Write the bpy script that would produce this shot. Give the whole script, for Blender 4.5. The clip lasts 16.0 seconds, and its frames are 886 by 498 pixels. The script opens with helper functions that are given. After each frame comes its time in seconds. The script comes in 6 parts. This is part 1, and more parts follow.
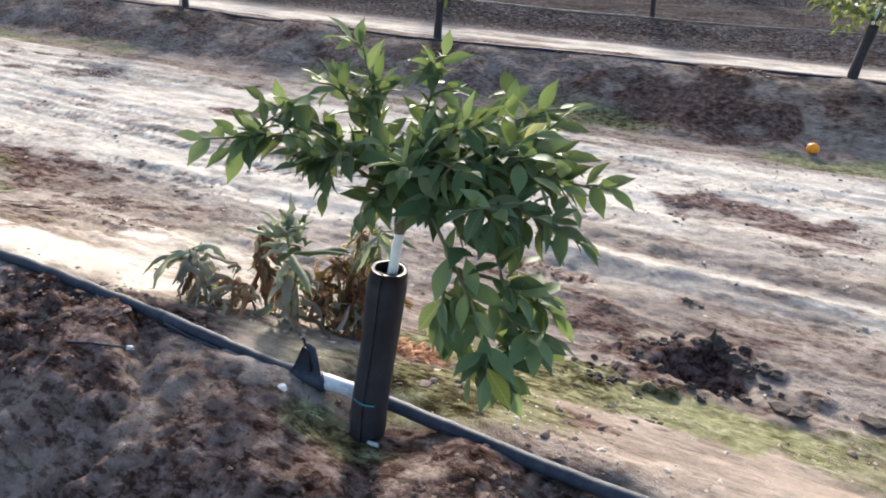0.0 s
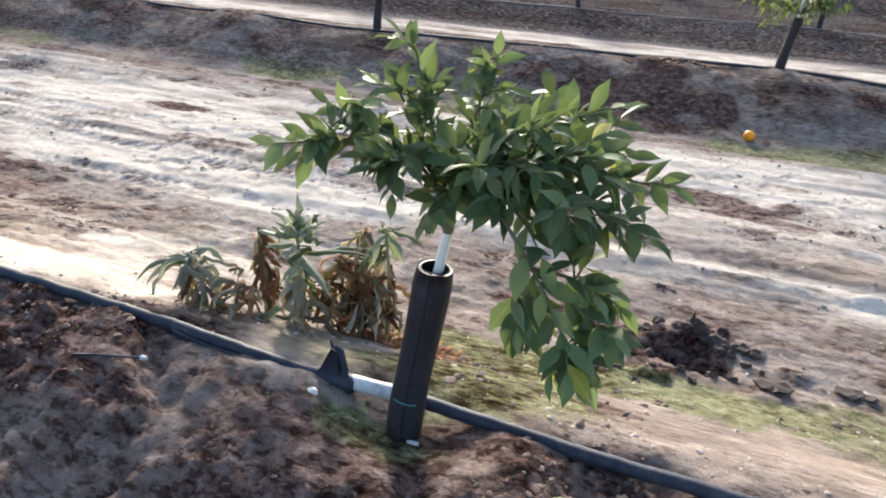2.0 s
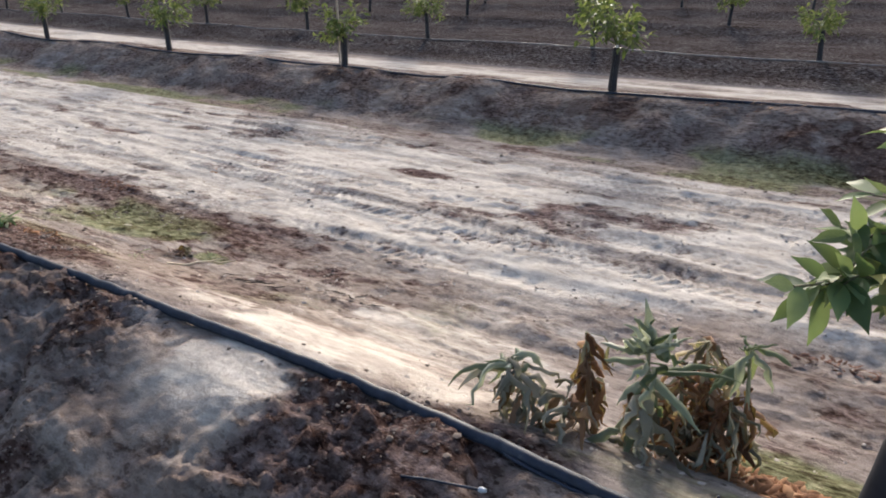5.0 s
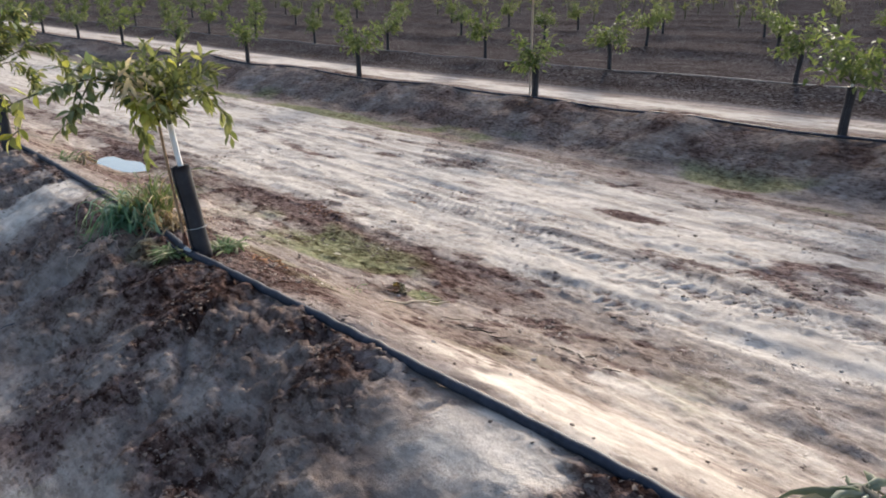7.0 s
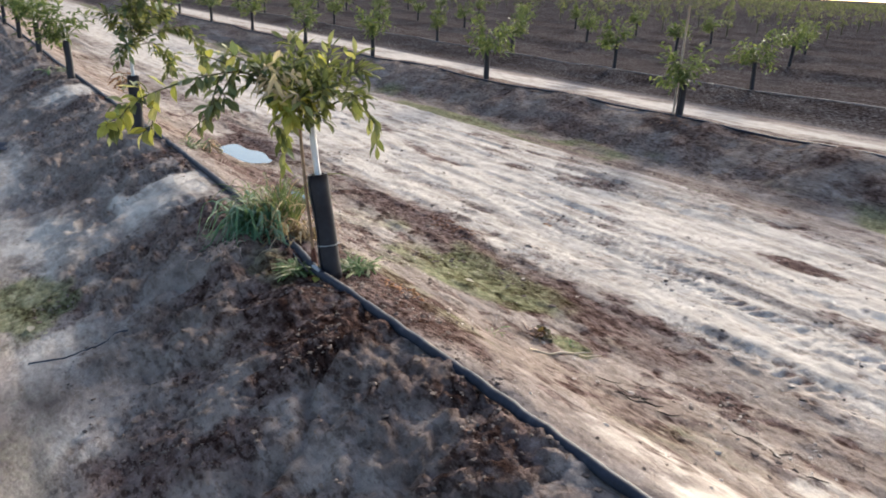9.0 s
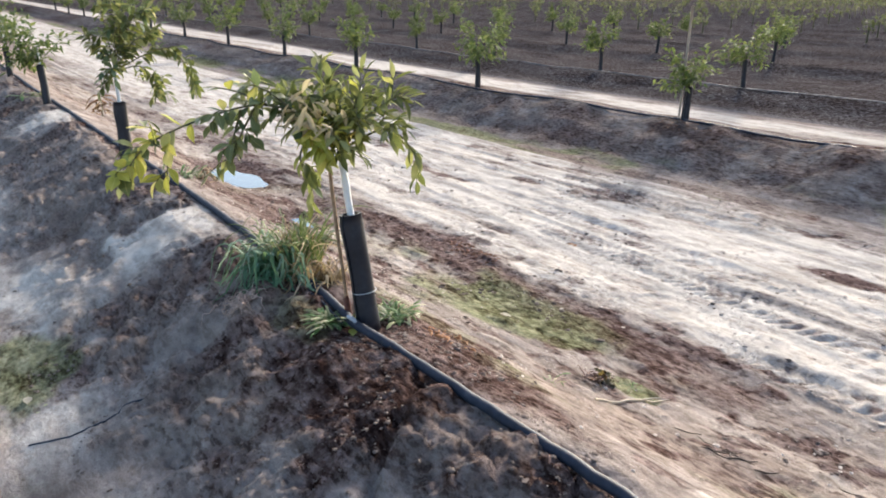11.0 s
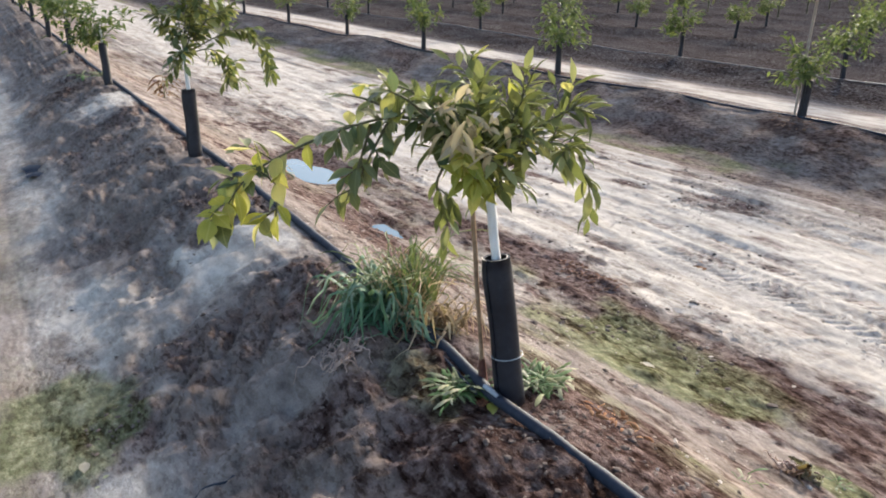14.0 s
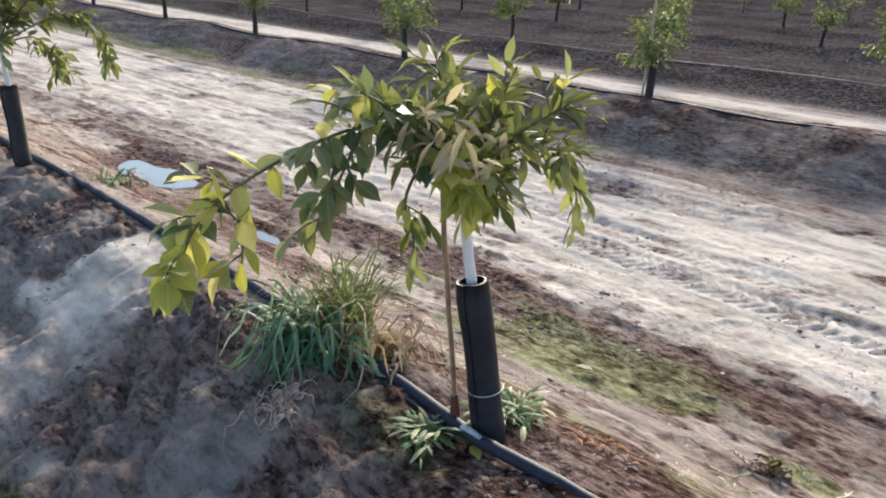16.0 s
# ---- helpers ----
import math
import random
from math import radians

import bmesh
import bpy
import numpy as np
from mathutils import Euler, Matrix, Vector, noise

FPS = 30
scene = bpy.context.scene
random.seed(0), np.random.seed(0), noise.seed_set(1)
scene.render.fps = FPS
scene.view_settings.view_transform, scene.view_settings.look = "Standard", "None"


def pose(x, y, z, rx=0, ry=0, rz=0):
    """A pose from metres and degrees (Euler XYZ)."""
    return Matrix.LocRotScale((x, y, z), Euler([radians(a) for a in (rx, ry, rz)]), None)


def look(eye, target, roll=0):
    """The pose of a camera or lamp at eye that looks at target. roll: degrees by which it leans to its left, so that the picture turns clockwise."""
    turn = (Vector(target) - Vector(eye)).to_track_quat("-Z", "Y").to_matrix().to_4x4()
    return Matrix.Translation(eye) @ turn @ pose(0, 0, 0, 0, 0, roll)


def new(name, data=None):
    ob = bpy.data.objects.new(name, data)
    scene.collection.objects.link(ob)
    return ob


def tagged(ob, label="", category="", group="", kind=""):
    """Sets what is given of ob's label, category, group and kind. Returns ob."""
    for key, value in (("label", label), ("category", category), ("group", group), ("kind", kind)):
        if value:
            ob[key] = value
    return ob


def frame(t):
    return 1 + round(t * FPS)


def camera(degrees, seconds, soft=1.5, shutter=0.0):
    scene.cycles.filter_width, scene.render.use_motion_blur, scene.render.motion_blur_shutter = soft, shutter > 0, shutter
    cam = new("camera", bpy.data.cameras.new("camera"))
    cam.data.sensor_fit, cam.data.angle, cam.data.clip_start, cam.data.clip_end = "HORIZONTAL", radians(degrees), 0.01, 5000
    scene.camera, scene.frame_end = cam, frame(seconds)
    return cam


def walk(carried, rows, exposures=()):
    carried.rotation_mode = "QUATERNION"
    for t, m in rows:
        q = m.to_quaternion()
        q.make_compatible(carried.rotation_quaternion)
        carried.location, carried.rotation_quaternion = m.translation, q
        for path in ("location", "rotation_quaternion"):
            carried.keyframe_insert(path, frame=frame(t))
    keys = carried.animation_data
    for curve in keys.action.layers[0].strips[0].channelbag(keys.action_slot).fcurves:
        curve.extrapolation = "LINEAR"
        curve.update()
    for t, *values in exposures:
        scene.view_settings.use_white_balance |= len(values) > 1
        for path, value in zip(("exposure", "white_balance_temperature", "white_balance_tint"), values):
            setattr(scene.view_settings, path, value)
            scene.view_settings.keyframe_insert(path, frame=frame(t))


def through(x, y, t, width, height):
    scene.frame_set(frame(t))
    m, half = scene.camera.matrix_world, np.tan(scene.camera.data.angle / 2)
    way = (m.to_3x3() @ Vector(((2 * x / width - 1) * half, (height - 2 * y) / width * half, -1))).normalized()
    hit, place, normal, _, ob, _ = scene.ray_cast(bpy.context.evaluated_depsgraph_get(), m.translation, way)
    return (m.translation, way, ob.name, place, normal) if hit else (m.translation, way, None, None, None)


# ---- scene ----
cam = camera(62.2, 16.0, soft=1.9)
METRES, EYE, TILT, LEAN, TURN = 3.476, 1.3, 0.0, 0.0, 28.3
ROWS = [
    (0.0, 0.0, 0.0, 0.0, 0.57, -24.72, -1.25),
    (0.5, 0.005, 0.0178, 0.0007, 3.04, -24.71, -1.11),
    (1.0, 0.0001, 0.024, -0.0007, 1.58, -25.52, -2.09),
    (1.5, -0.0293, 0.0163, 0.0, -3.3, -26.19, -2.81),
    (2.0, -0.0681, 0.003, 0.0035, -5.83, -25.35, -2.35),
    (2.5, -0.0876, -0.0012, 0.0048, -5.71, -23.78, -2.84),
    (3.0, -0.0958, 0.0141, 0.0031, -2.12, -24.17, -1.9),
    (3.5, -0.0975, 0.0446, 0.0015, 3.5, -25.84, -2.36),
    (4.0, -0.1042, 0.0655, 0.0049, 8.22, -23.54, -1.12),
    (4.5, -0.1329, 0.0785, 0.0024, 7.55, -22.71, -0.73),
    (5.0, -0.1801, 0.0864, 0.004, 7.92, -21.27, 1.24),
    (7.5, -0.3222, 0.1506, 0.0079, 21.97, -19.13, 0.1),
    (8.0, -0.3483, 0.1721, 0.0051, 24.02, -19.4, -1.32),
    (8.5, -0.3757, 0.2107, 0.0056, 28.83, -19.08, -2.2),
    (11.0, -0.5141, 0.2787, 0.0124, 26.3, -18.57, -0.1),
    (11.5, -0.5325, 0.3021, 0.0159, 28.29, -17.62, -0.48),
    (12.0, -0.5714, 0.3149, 0.0126, 23.87, -16.76, 0.01),
    (12.5, -0.6152, 0.3193, 0.0124, 19.86, -18.41, 1.14),
    (13.0, -0.6381, 0.3342, 0.011, 22.49, -19.41, 0.18),
    (13.5, -0.6585, 0.3643, 0.0104, 26.76, -20.17, -0.04),
    (14.0, -0.6712, 0.3861, 0.0109, 30.17, -20.07, -0.73),
    (14.5, -0.696, 0.3935, 0.0103, 26.4, -19.35, -1.29),
    (15.0, -0.7358, 0.3927, 0.0111, 17.39, -20.55, -0.47),
    (15.5, -0.7606, 0.3979, 0.0103, 15.75, -20.93, -1.11),
    (16.0, -0.787, 0.4246, 0.0066, 16.51, -21.06, -1.53),
]
rows_path = [(t, pose(0, 0, EYE, TILT, LEAN, TURN) @ pose(METRES * x, METRES * y, METRES * z, 90 + pitch, roll, yaw)) for t, x, y, z, yaw, pitch, roll in ROWS]
walk(cam, rows_path, exposures=[(0.0, 1.41, 6320, 9), (4.0, 1.37, 6320, 9), (5.0, 0.90, 6420, 12), (8.5, 0.98, 6420, 11), (11.0, 1.32, 6350, 10), (11.7, 1.26, 6350, 10), (12.5, 1.00, 6400, 10), (13.1, 1.17, 6400, 10), (14.5, 1.18, 6400, 10), (15.0, 1.15, 6400, 10), (16.0, 1.14, 6400, 10)])

# ---- sky and sun ----
SUN_ELEV, SUN_AZ = 22.0, -26.0          # degrees; azimuth from +y towards +x
world = bpy.data.worlds.new("sky")
scene.world = world
world.use_nodes = True
wn = world.node_tree.nodes
sky = wn.new("ShaderNodeTexSky")
sky.sky_type, sky.sun_disc = "NISHITA", False
sky.sun_elevation, sky.sun_rotation = radians(SUN_ELEV), radians(SUN_AZ)
sky.dust_density, sky.air_density = 3.0, 1.0
wn["Background"].inputs["Strength"].default_value = 0.15
world.node_tree.links.new(sky.outputs["Color"], wn["Background"].inputs["Color"])
sun = new("sun", bpy.data.lights.new("sun", "SUN"))
sun.data.energy, sun.data.angle, sun.data.color = 3.1, radians(7.0), (1.0, 0.93, 0.83)
_d = Vector((math.sin(radians(SUN_AZ)) * math.cos(radians(SUN_ELEV)), math.cos(radians(SUN_AZ)) * math.cos(radians(SUN_ELEV)), math.sin(radians(SUN_ELEV))))
sun.matrix_world = look(_d * 60, (0, 0, 0))


# ---- materials ----
def material(name):
    m = bpy.data.materials.new(name)
    m.use_nodes = True
    nt = m.node_tree
    return m, nt, nt.nodes["Principled BSDF"]


def noise_node(nt, scale, detail=4.0, rough=0.6, vec=None):
    n = nt.nodes.new("ShaderNodeTexNoise")
    n.inputs["Scale"].default_value, n.inputs["Detail"].default_value, n.inputs["Roughness"].default_value = scale, detail, rough
    if vec is not None:
        nt.links.new(vec, n.inputs["Vector"])
    return n


def ramp_node(nt, fac, stops):
    r = nt.nodes.new("ShaderNodeValToRGB")
    while len(r.color_ramp.elements) < len(stops):
        r.color_ramp.elements.new(0.5)
    for e, (p, c) in zip(r.color_ramp.elements, stops):
        e.position, e.color = p, (*c, 1)
    nt.links.new(fac, r.inputs["Fac"])
    return r


def mix_node(nt, fac, a, b, mode="MIX"):
    n = nt.nodes.new("ShaderNodeMix")
    n.data_type, n.blend_type = "RGBA", mode
    for socket, v in ((n.inputs["Factor"], fac), (n.inputs["A"], a), (n.inputs["B"], b)):
        if isinstance(v, (int, float)):
            socket.default_value = v
        elif isinstance(v, tuple):
            socket.default_value = (*v, 1)
        else:
            nt.links.new(v, socket)
    return n.outputs["Result"]


def math_node(nt, op, a, b=0.0, clamp=False):
    n = nt.nodes.new("ShaderNodeMath")
    n.operation, n.use_clamp = op, clamp
    for socket, v in ((n.inputs[0], a), (n.inputs[1], b)):
        if isinstance(v, (int, float)):
            socket.default_value = v
        else:
            nt.links.new(v, socket)
    return n.outputs[0]


def bump_node(nt, bsdf, height, strength, distance):
    b = nt.nodes.new("ShaderNodeBump")
    b.inputs["Strength"].default_value, b.inputs["Distance"].default_value = strength, distance
    nt.links.new(height, b.inputs["Height"])
    nt.links.new(b.outputs["Normal"], bsdf.inputs["Normal"])


def coords(nt):
    return nt.nodes.new("ShaderNodeTexCoord").outputs["Object"]


def simple(name, stops, scale=40.0, rough=0.7, bump=0.3, dist=0.002, per_object=0.0, coat=0.0, spec=0.4):
    """Two-scale mottled surface."""
    m, nt, b = material(name)
    vec = coords(nt)
    n1, n2 = noise_node(nt, scale, 5.0, 0.65, vec), noise_node(nt, scale * 0.17, 3.0, 0.5, vec)
    f = math_node(nt, "ADD", math_node(nt, "MULTIPLY", n1.outputs["Fac"], 0.6), math_node(nt, "MULTIPLY", n2.outputs["Fac"], 0.4))
    if per_object:
        info = nt.nodes.new("ShaderNodeObjectInfo")
        f = math_node(nt, "ADD", f, math_node(nt, "MULTIPLY", math_node(nt, "SUBTRACT", info.outputs["Random"], 0.5), per_object))
    r = ramp_node(nt, f, stops)
    nt.links.new(r.outputs["Color"], b.inputs["Base Color"])
    b.inputs["Roughness"].default_value = rough
    b.inputs["Coat Weight"].default_value = coat
    b.inputs["Specular IOR Level"].default_value = spec
    bump_node(nt, b, n1.outputs["Fac"], bump, dist)
    return m


def leaf_material(name, dark, mid, light, rough=0.6, through=0.38, island=False, veined=False, gloss=0.22):
    m, nt, b = material(name)
    vec = coords(nt)
    if island:
        rnd = nt.nodes.new("ShaderNodeNewGeometry").outputs["Random Per Island"]
    else:
        rnd = nt.nodes.new("ShaderNodeObjectInfo").outputs["Random"]
    n1 = noise_node(nt, 30.0, 3.0, 0.6, vec)
    f = math_node(nt, "ADD", math_node(nt, "MULTIPLY", rnd, 0.75), math_node(nt, "MULTIPLY", n1.outputs["Fac"], 0.3))
    r = ramp_node(nt, f, [(0.1, dark), (0.55, mid), (0.95, light)])
    tone = r.outputs["Color"]
    if veined:
        xyz = nt.nodes.new("ShaderNodeSeparateXYZ")
        nt.links.new(vec, xyz.inputs[0])
        side = math_node(nt, "ABSOLUTE", xyz.outputs["X"])
        rib = ramp_node(nt, side, [(0.004, (1, 1, 1)), (0.022, (0, 0, 0))])
        slant = math_node(nt, "SINE", math_node(nt, "MULTIPLY", math_node(nt, "SUBTRACT", xyz.outputs["Y"], math_node(nt, "MULTIPLY", side, 0.9)), 62.0))
        vein = math_node(nt, "MULTIPLY", math_node(nt, "ADD", slant, 1.0), 0.07)
        f2 = math_node(nt, "ADD", math_node(nt, "MULTIPLY", rib.outputs["Color"], 0.5), vein, True)
        tone = mix_node(nt, f2, tone, light)
    nt.links.new(tone, b.inputs["Base Color"])
    b.inputs["Roughness"].default_value = rough
    b.inputs["Specular IOR Level"].default_value = gloss
    bump_node(nt, b, n1.outputs["Fac"], 0.15, 0.002)
    tr = nt.nodes.new("ShaderNodeBsdfTranslucent")
    tint = mix_node(nt, 0.3, r.outputs["Color"], (0.30, 0.33, 0.06))
    nt.links.new(tint, tr.inputs["Color"])
    mx = nt.nodes.new("ShaderNodeMixShader")
    mx.inputs[0].default_value = through
    nt.links.new(b.outputs[0], mx.inputs[1])
    nt.links.new(tr.outputs[0], mx.inputs[2])
    nt.links.new(mx.outputs[0], nt.nodes["Material Output"].inputs["Surface"])
    return m


def soil_material():
    """Sandy soil: the layers' shares come from the ground's own map of dry sand, moss, moist soil with painted shade,
    and rust-brown crust.
    """
    m, nt, b = material("sandy_soil")
    vec = nt.nodes.new("ShaderNodeNewGeometry").outputs["Position"]
    at = nt.nodes.new("ShaderNodeAttribute")
    at.attribute_name = "soil"
    sep = nt.nodes.new("ShaderNodeSeparateColor")
    nt.links.new(at.outputs["Color"], sep.inputs["Color"])
    along = nt.nodes.new("ShaderNodeMapping")
    along.inputs["Scale"].default_value = (0.36, 1.1, 1.0)
    nt.links.new(vec, along.inputs["Vector"])
    fine, grit, blot, fleck = noise_node(nt, 55, 6, 0.7, vec), noise_node(nt, 260, 3, 0.7, vec), noise_node(nt, 9, 6, 0.66, along.outputs["Vector"]), noise_node(nt, 22, 5, 0.7, vec)

    def layer(fac, lo, mid, hi):
        return ramp_node(nt, fac, [(0.37, lo), (0.5, mid), (0.63, hi)]).outputs["Color"]
    base = layer(blot.outputs["Fac"], (0.178, 0.151, 0.138), (0.245, 0.212, 0.194), (0.318, 0.281, 0.259))
    ochre = noise_node(nt, 0.9, 3, 0.6, vec)
    base = mix_node(nt, ramp_node(nt, ochre.outputs["Fac"], [(0.42, (0, 0, 0)), (0.62, (1, 1, 1))]).outputs["Color"], base, mix_node(nt, 1.0, base, (1.05, 1.0, 0.94), "MULTIPLY"))
    sand = layer(blot.outputs["Fac"], (0.385, 0.343, 0.302), (0.49, 0.446, 0.394), (0.57, 0.528, 0.474))
    damp_shade = layer(fleck.outputs["Fac"], (0.094, 0.064, 0.057), (0.160, 0.116, 0.106), (0.233, 0.181, 0.168))
    moss = layer(fleck.outputs["Fac"], (0.08, 0.09, 0.04), (0.155, 0.168, 0.082), (0.26, 0.265, 0.16))
    rust = layer(fleck.outputs["Fac"], (0.050, 0.033, 0.028), (0.105, 0.072, 0.062), (0.185, 0.14, 0.124))

    def edge(share):
        # break the layers' borders up with grain
        e = math_node(nt, "ADD", share, math_node(nt, "MULTIPLY", math_node(nt, "SUBTRACT", fleck.outputs["Fac"], 0.5), 0.6))
        e = math_node(nt, "ADD", e, math_node(nt, "MULTIPLY", math_node(nt, "SUBTRACT", fine.outputs["Fac"], 0.5), 0.3))
        s = nt.nodes.new("ShaderNodeMapRange")
        s.interpolation_type = "SMOOTHSTEP"
        s.inputs["From Min"].default_value, s.inputs["From Max"].default_value = 0.18, 0.82
        nt.links.new(e, s.inputs["Value"])
        return s.outputs["Result"]
    c = mix_node(nt, edge(sep.outputs["Red"]), base, sand)
    c = mix_node(nt, edge(sep.outputs["Blue"]), c, damp_shade)
    c = mix_node(nt, edge(at.outputs["Alpha"]), c, rust)
    c = mix_node(nt, math_node(nt, "MULTIPLY", edge(sep.outputs["Green"]), 0.8), c, moss)
    far_map = nt.nodes.new("ShaderNodeAttribute")
    far_map.attribute_name = "far_soil"
    far_soil = layer(fleck.outputs["Fac"], (0.070, 0.065, 0.066), (0.124, 0.115, 0.117), (0.195, 0.183, 0.185))
    c = mix_node(nt, edge(far_map.outputs["Fac"]), c, far_soil)
    # dark flecks and scuffs, drawn out along the rows
    mp = nt.nodes.new("ShaderNodeMapping")
    mp.inputs["Scale"].default_value = (0.5, 1.0, 1.0)
    nt.links.new(vec, mp.inputs["Vector"])
    scuff, patchy = noise_node(nt, 24, 5, 0.68, mp.outputs["Vector"]), noise_node(nt, 2.3, 3, 0.6, mp.outputs["Vector"])
    more = math_node(nt, "ADD", math_node(nt, "MULTIPLY", math_node(nt, "SUBTRACT", patchy.outputs["Fac"], 0.5), 0.45), math_node(nt, "MULTIPLY", math_node(nt, "SUBTRACT", sep.outputs["Blue"], 0.35), 0.17))
    dk = math_node(nt, "ADD", scuff.outputs["Fac"], more)
    sc = ramp_node(nt, dk, [(0.38, (1.12, 1.12, 1.12)), (0.56, (1, 1, 1)), (0.61, (0.84, 0.82, 0.80)), (0.68, (0.42, 0.36, 0.34))])
    c = mix_node(nt, math_node(nt, "SUBTRACT", 0.95, math_node(nt, "MULTIPLY", sep.outputs["Red"], 0.45)), c, sc.outputs["Color"], "MULTIPLY")
    # small flecks, most on the darker slopes: dark where sunk, pale where raised
    speck = noise_node(nt, 46, 3, 0.62, mp.outputs["Vector"])
    sp = ramp_node(nt, speck.outputs["Fac"], [(0.36, (1.22, 1.21, 1.21)), (0.45, (1.04, 1.04, 1.04)), (0.535, (0.97, 0.96, 0.95)), (0.575, (0.55, 0.51, 0.49)), (0.64, (0.34, 0.30, 0.29))])
    c = mix_node(nt, math_node(nt, "ADD", math_node(nt, "MULTIPLY", sep.outputs["Blue"], 1.1), math_node(nt, "SUBTRACT", 0.28, math_node(nt, "MULTIPLY", sep.outputs["Red"], 0.2)), True), c, sp.outputs["Color"], "MULTIPLY")
    g = ramp_node(nt, grit.outputs["Fac"], [(0.3, (0.72, 0.70, 0.68)), (0.6, (1.0, 1.0, 1.0)), (0.8, (1.12, 1.12, 1.12))])
    c = mix_node(nt, math_node(nt, "SUBTRACT", 1.0, math_node(nt, "MULTIPLY", sep.outputs["Red"], 0.6)), c, g.outputs["Color"], "MULTIPLY")
    # crumbs of two sizes, with the gaps between them shaded in the colour
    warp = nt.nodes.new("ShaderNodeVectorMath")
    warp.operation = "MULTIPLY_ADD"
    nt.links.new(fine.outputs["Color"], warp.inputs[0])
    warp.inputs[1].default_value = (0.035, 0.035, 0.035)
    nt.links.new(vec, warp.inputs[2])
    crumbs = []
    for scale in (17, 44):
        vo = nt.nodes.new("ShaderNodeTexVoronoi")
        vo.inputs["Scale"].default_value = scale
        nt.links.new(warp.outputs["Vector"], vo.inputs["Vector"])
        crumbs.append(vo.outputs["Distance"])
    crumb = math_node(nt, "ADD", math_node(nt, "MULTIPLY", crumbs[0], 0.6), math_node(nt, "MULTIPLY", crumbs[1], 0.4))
    gap_shade = ramp_node(nt, crumb, [(0.12, (1.12, 1.11, 1.10)), (0.36, (1.0, 1.0, 1.0)), (0.60, (0.64, 0.61, 0.59))])
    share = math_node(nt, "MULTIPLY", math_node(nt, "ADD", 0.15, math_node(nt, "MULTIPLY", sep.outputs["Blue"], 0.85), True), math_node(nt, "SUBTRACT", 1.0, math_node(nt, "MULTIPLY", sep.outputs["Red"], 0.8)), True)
    c = mix_node(nt, share, c, gap_shade.outputs["Color"], "MULTIPLY")
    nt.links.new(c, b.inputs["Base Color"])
    b.inputs["Roughness"].default_value = 1.0
    b.inputs["Specular IOR Level"].default_value = 0.0
    h = math_node(nt, "ADD", math_node(nt, "MULTIPLY", fine.outputs["Fac"], 1.0), math_node(nt, "MULTIPLY", grit.outputs["Fac"], 0.35))
    h = math_node(nt, "SUBTRACT", h, math_node(nt, "MULTIPLY", scuff.outputs["Fac"], 0.8))
    h = math_node(nt, "SUBTRACT", h, math_node(nt, "MULTIPLY", speck.outputs["Fac"], math_node(nt, "MULTIPLY", sep.outputs["Blue"], 1.6)))
    h = math_node(nt, "SUBTRACT", h, math_node(nt, "MULTIPLY", crumb, math_node(nt, "MULTIPLY", share, 0.6)))
    h = math_node(nt, "MULTIPLY", h, math_node(nt, "SUBTRACT", 1.0, math_node(nt, "MULTIPLY", sep.outputs["Red"], 0.35)))
    bump_node(nt, b, h, 0.75, 0.011)
    return m


M_SOIL = soil_material()
M_CLOD = simple("dark_soil_clod", [(0.3, (0.06, 0.043, 0.036)), (0.5, (0.125, 0.095, 0.08)), (0.72, (0.20, 0.162, 0.14))], 60, 0.95, 0.6, 0.004)
M_PALE = simple("pale_sand_clod", [(0.3, (0.30, 0.25, 0.21)), (0.55, (0.46, 0.41, 0.36)), (0.75, (0.6, 0.55, 0.5))], 60, 0.95, 0.5, 0.003)
M_PIPE = simple("black_polyethylene_dusty", [(0.35, (0.013, 0.017, 0.027)), (0.55, (0.026, 0.033, 0.052)), (0.8, (0.085, 0.087, 0.095))], 35, 0.62, 0.12, 0.001, spec=0.24)
# far pipe: light catching along it is painted as a pale colour
M_GLINTPIPE = simple("glint_pale_pipe", [(0.35, (0.10, 0.10, 0.105)), (0.55, (0.24, 0.235, 0.235)), (0.8, (0.40, 0.39, 0.38))], 12, 0.6, 0.1, 0.001)
M_FOAM = simple("black_foam_sleeve", [(0.3, (0.010, 0.010, 0.014)), (0.55, (0.023, 0.024, 0.032)), (0.82, (0.065, 0.066, 0.074))], 30, 0.52, 0.35, 0.003, spec=0.32)
M_WHITE = simple("white_paint_on_bark", [(0.25, (0.5, 0.49, 0.47)), (0.45, (0.76, 0.76, 0.75)), (0.8, (0.84, 0.84, 0.83))], 45, 0.7, 0.4, 0.002)
M_TAPE = simple("white_plastic_scuffed", [(0.3, (0.14, 0.15, 0.17)), (0.48, (0.40, 0.43, 0.47)), (0.75, (0.60, 0.62, 0.65))], 45, 0.45, 0.1, 0.001)
M_BARK = simple("green_brown_bark", [(0.3, (0.055, 0.06, 0.03)), (0.55, (0.13, 0.12, 0.065)), (0.8, (0.22, 0.19, 0.12))], 70, 0.8, 0.5, 0.002)
M_STAKE = simple("weathered_stake_wood", [(0.3, (0.16, 0.09, 0.05)), (0.55, (0.34, 0.22, 0.13)), (0.8, (0.46, 0.33, 0.21))], 50, 0.8, 0.4, 0.002)
M_RUST = simple("reddish_stake_foot", [(0.3, (0.06, 0.025, 0.018)), (0.55, (0.14, 0.055, 0.04)), (0.8, (0.2, 0.1, 0.07))], 60, 0.85, 0.4, 0.002)
M_TIE = simple("teal_plastic_tie", [(0.3, (0.02, 0.12, 0.14)), (0.7, (0.05, 0.22, 0.25))], 60, 0.4, 0.1, 0.001)
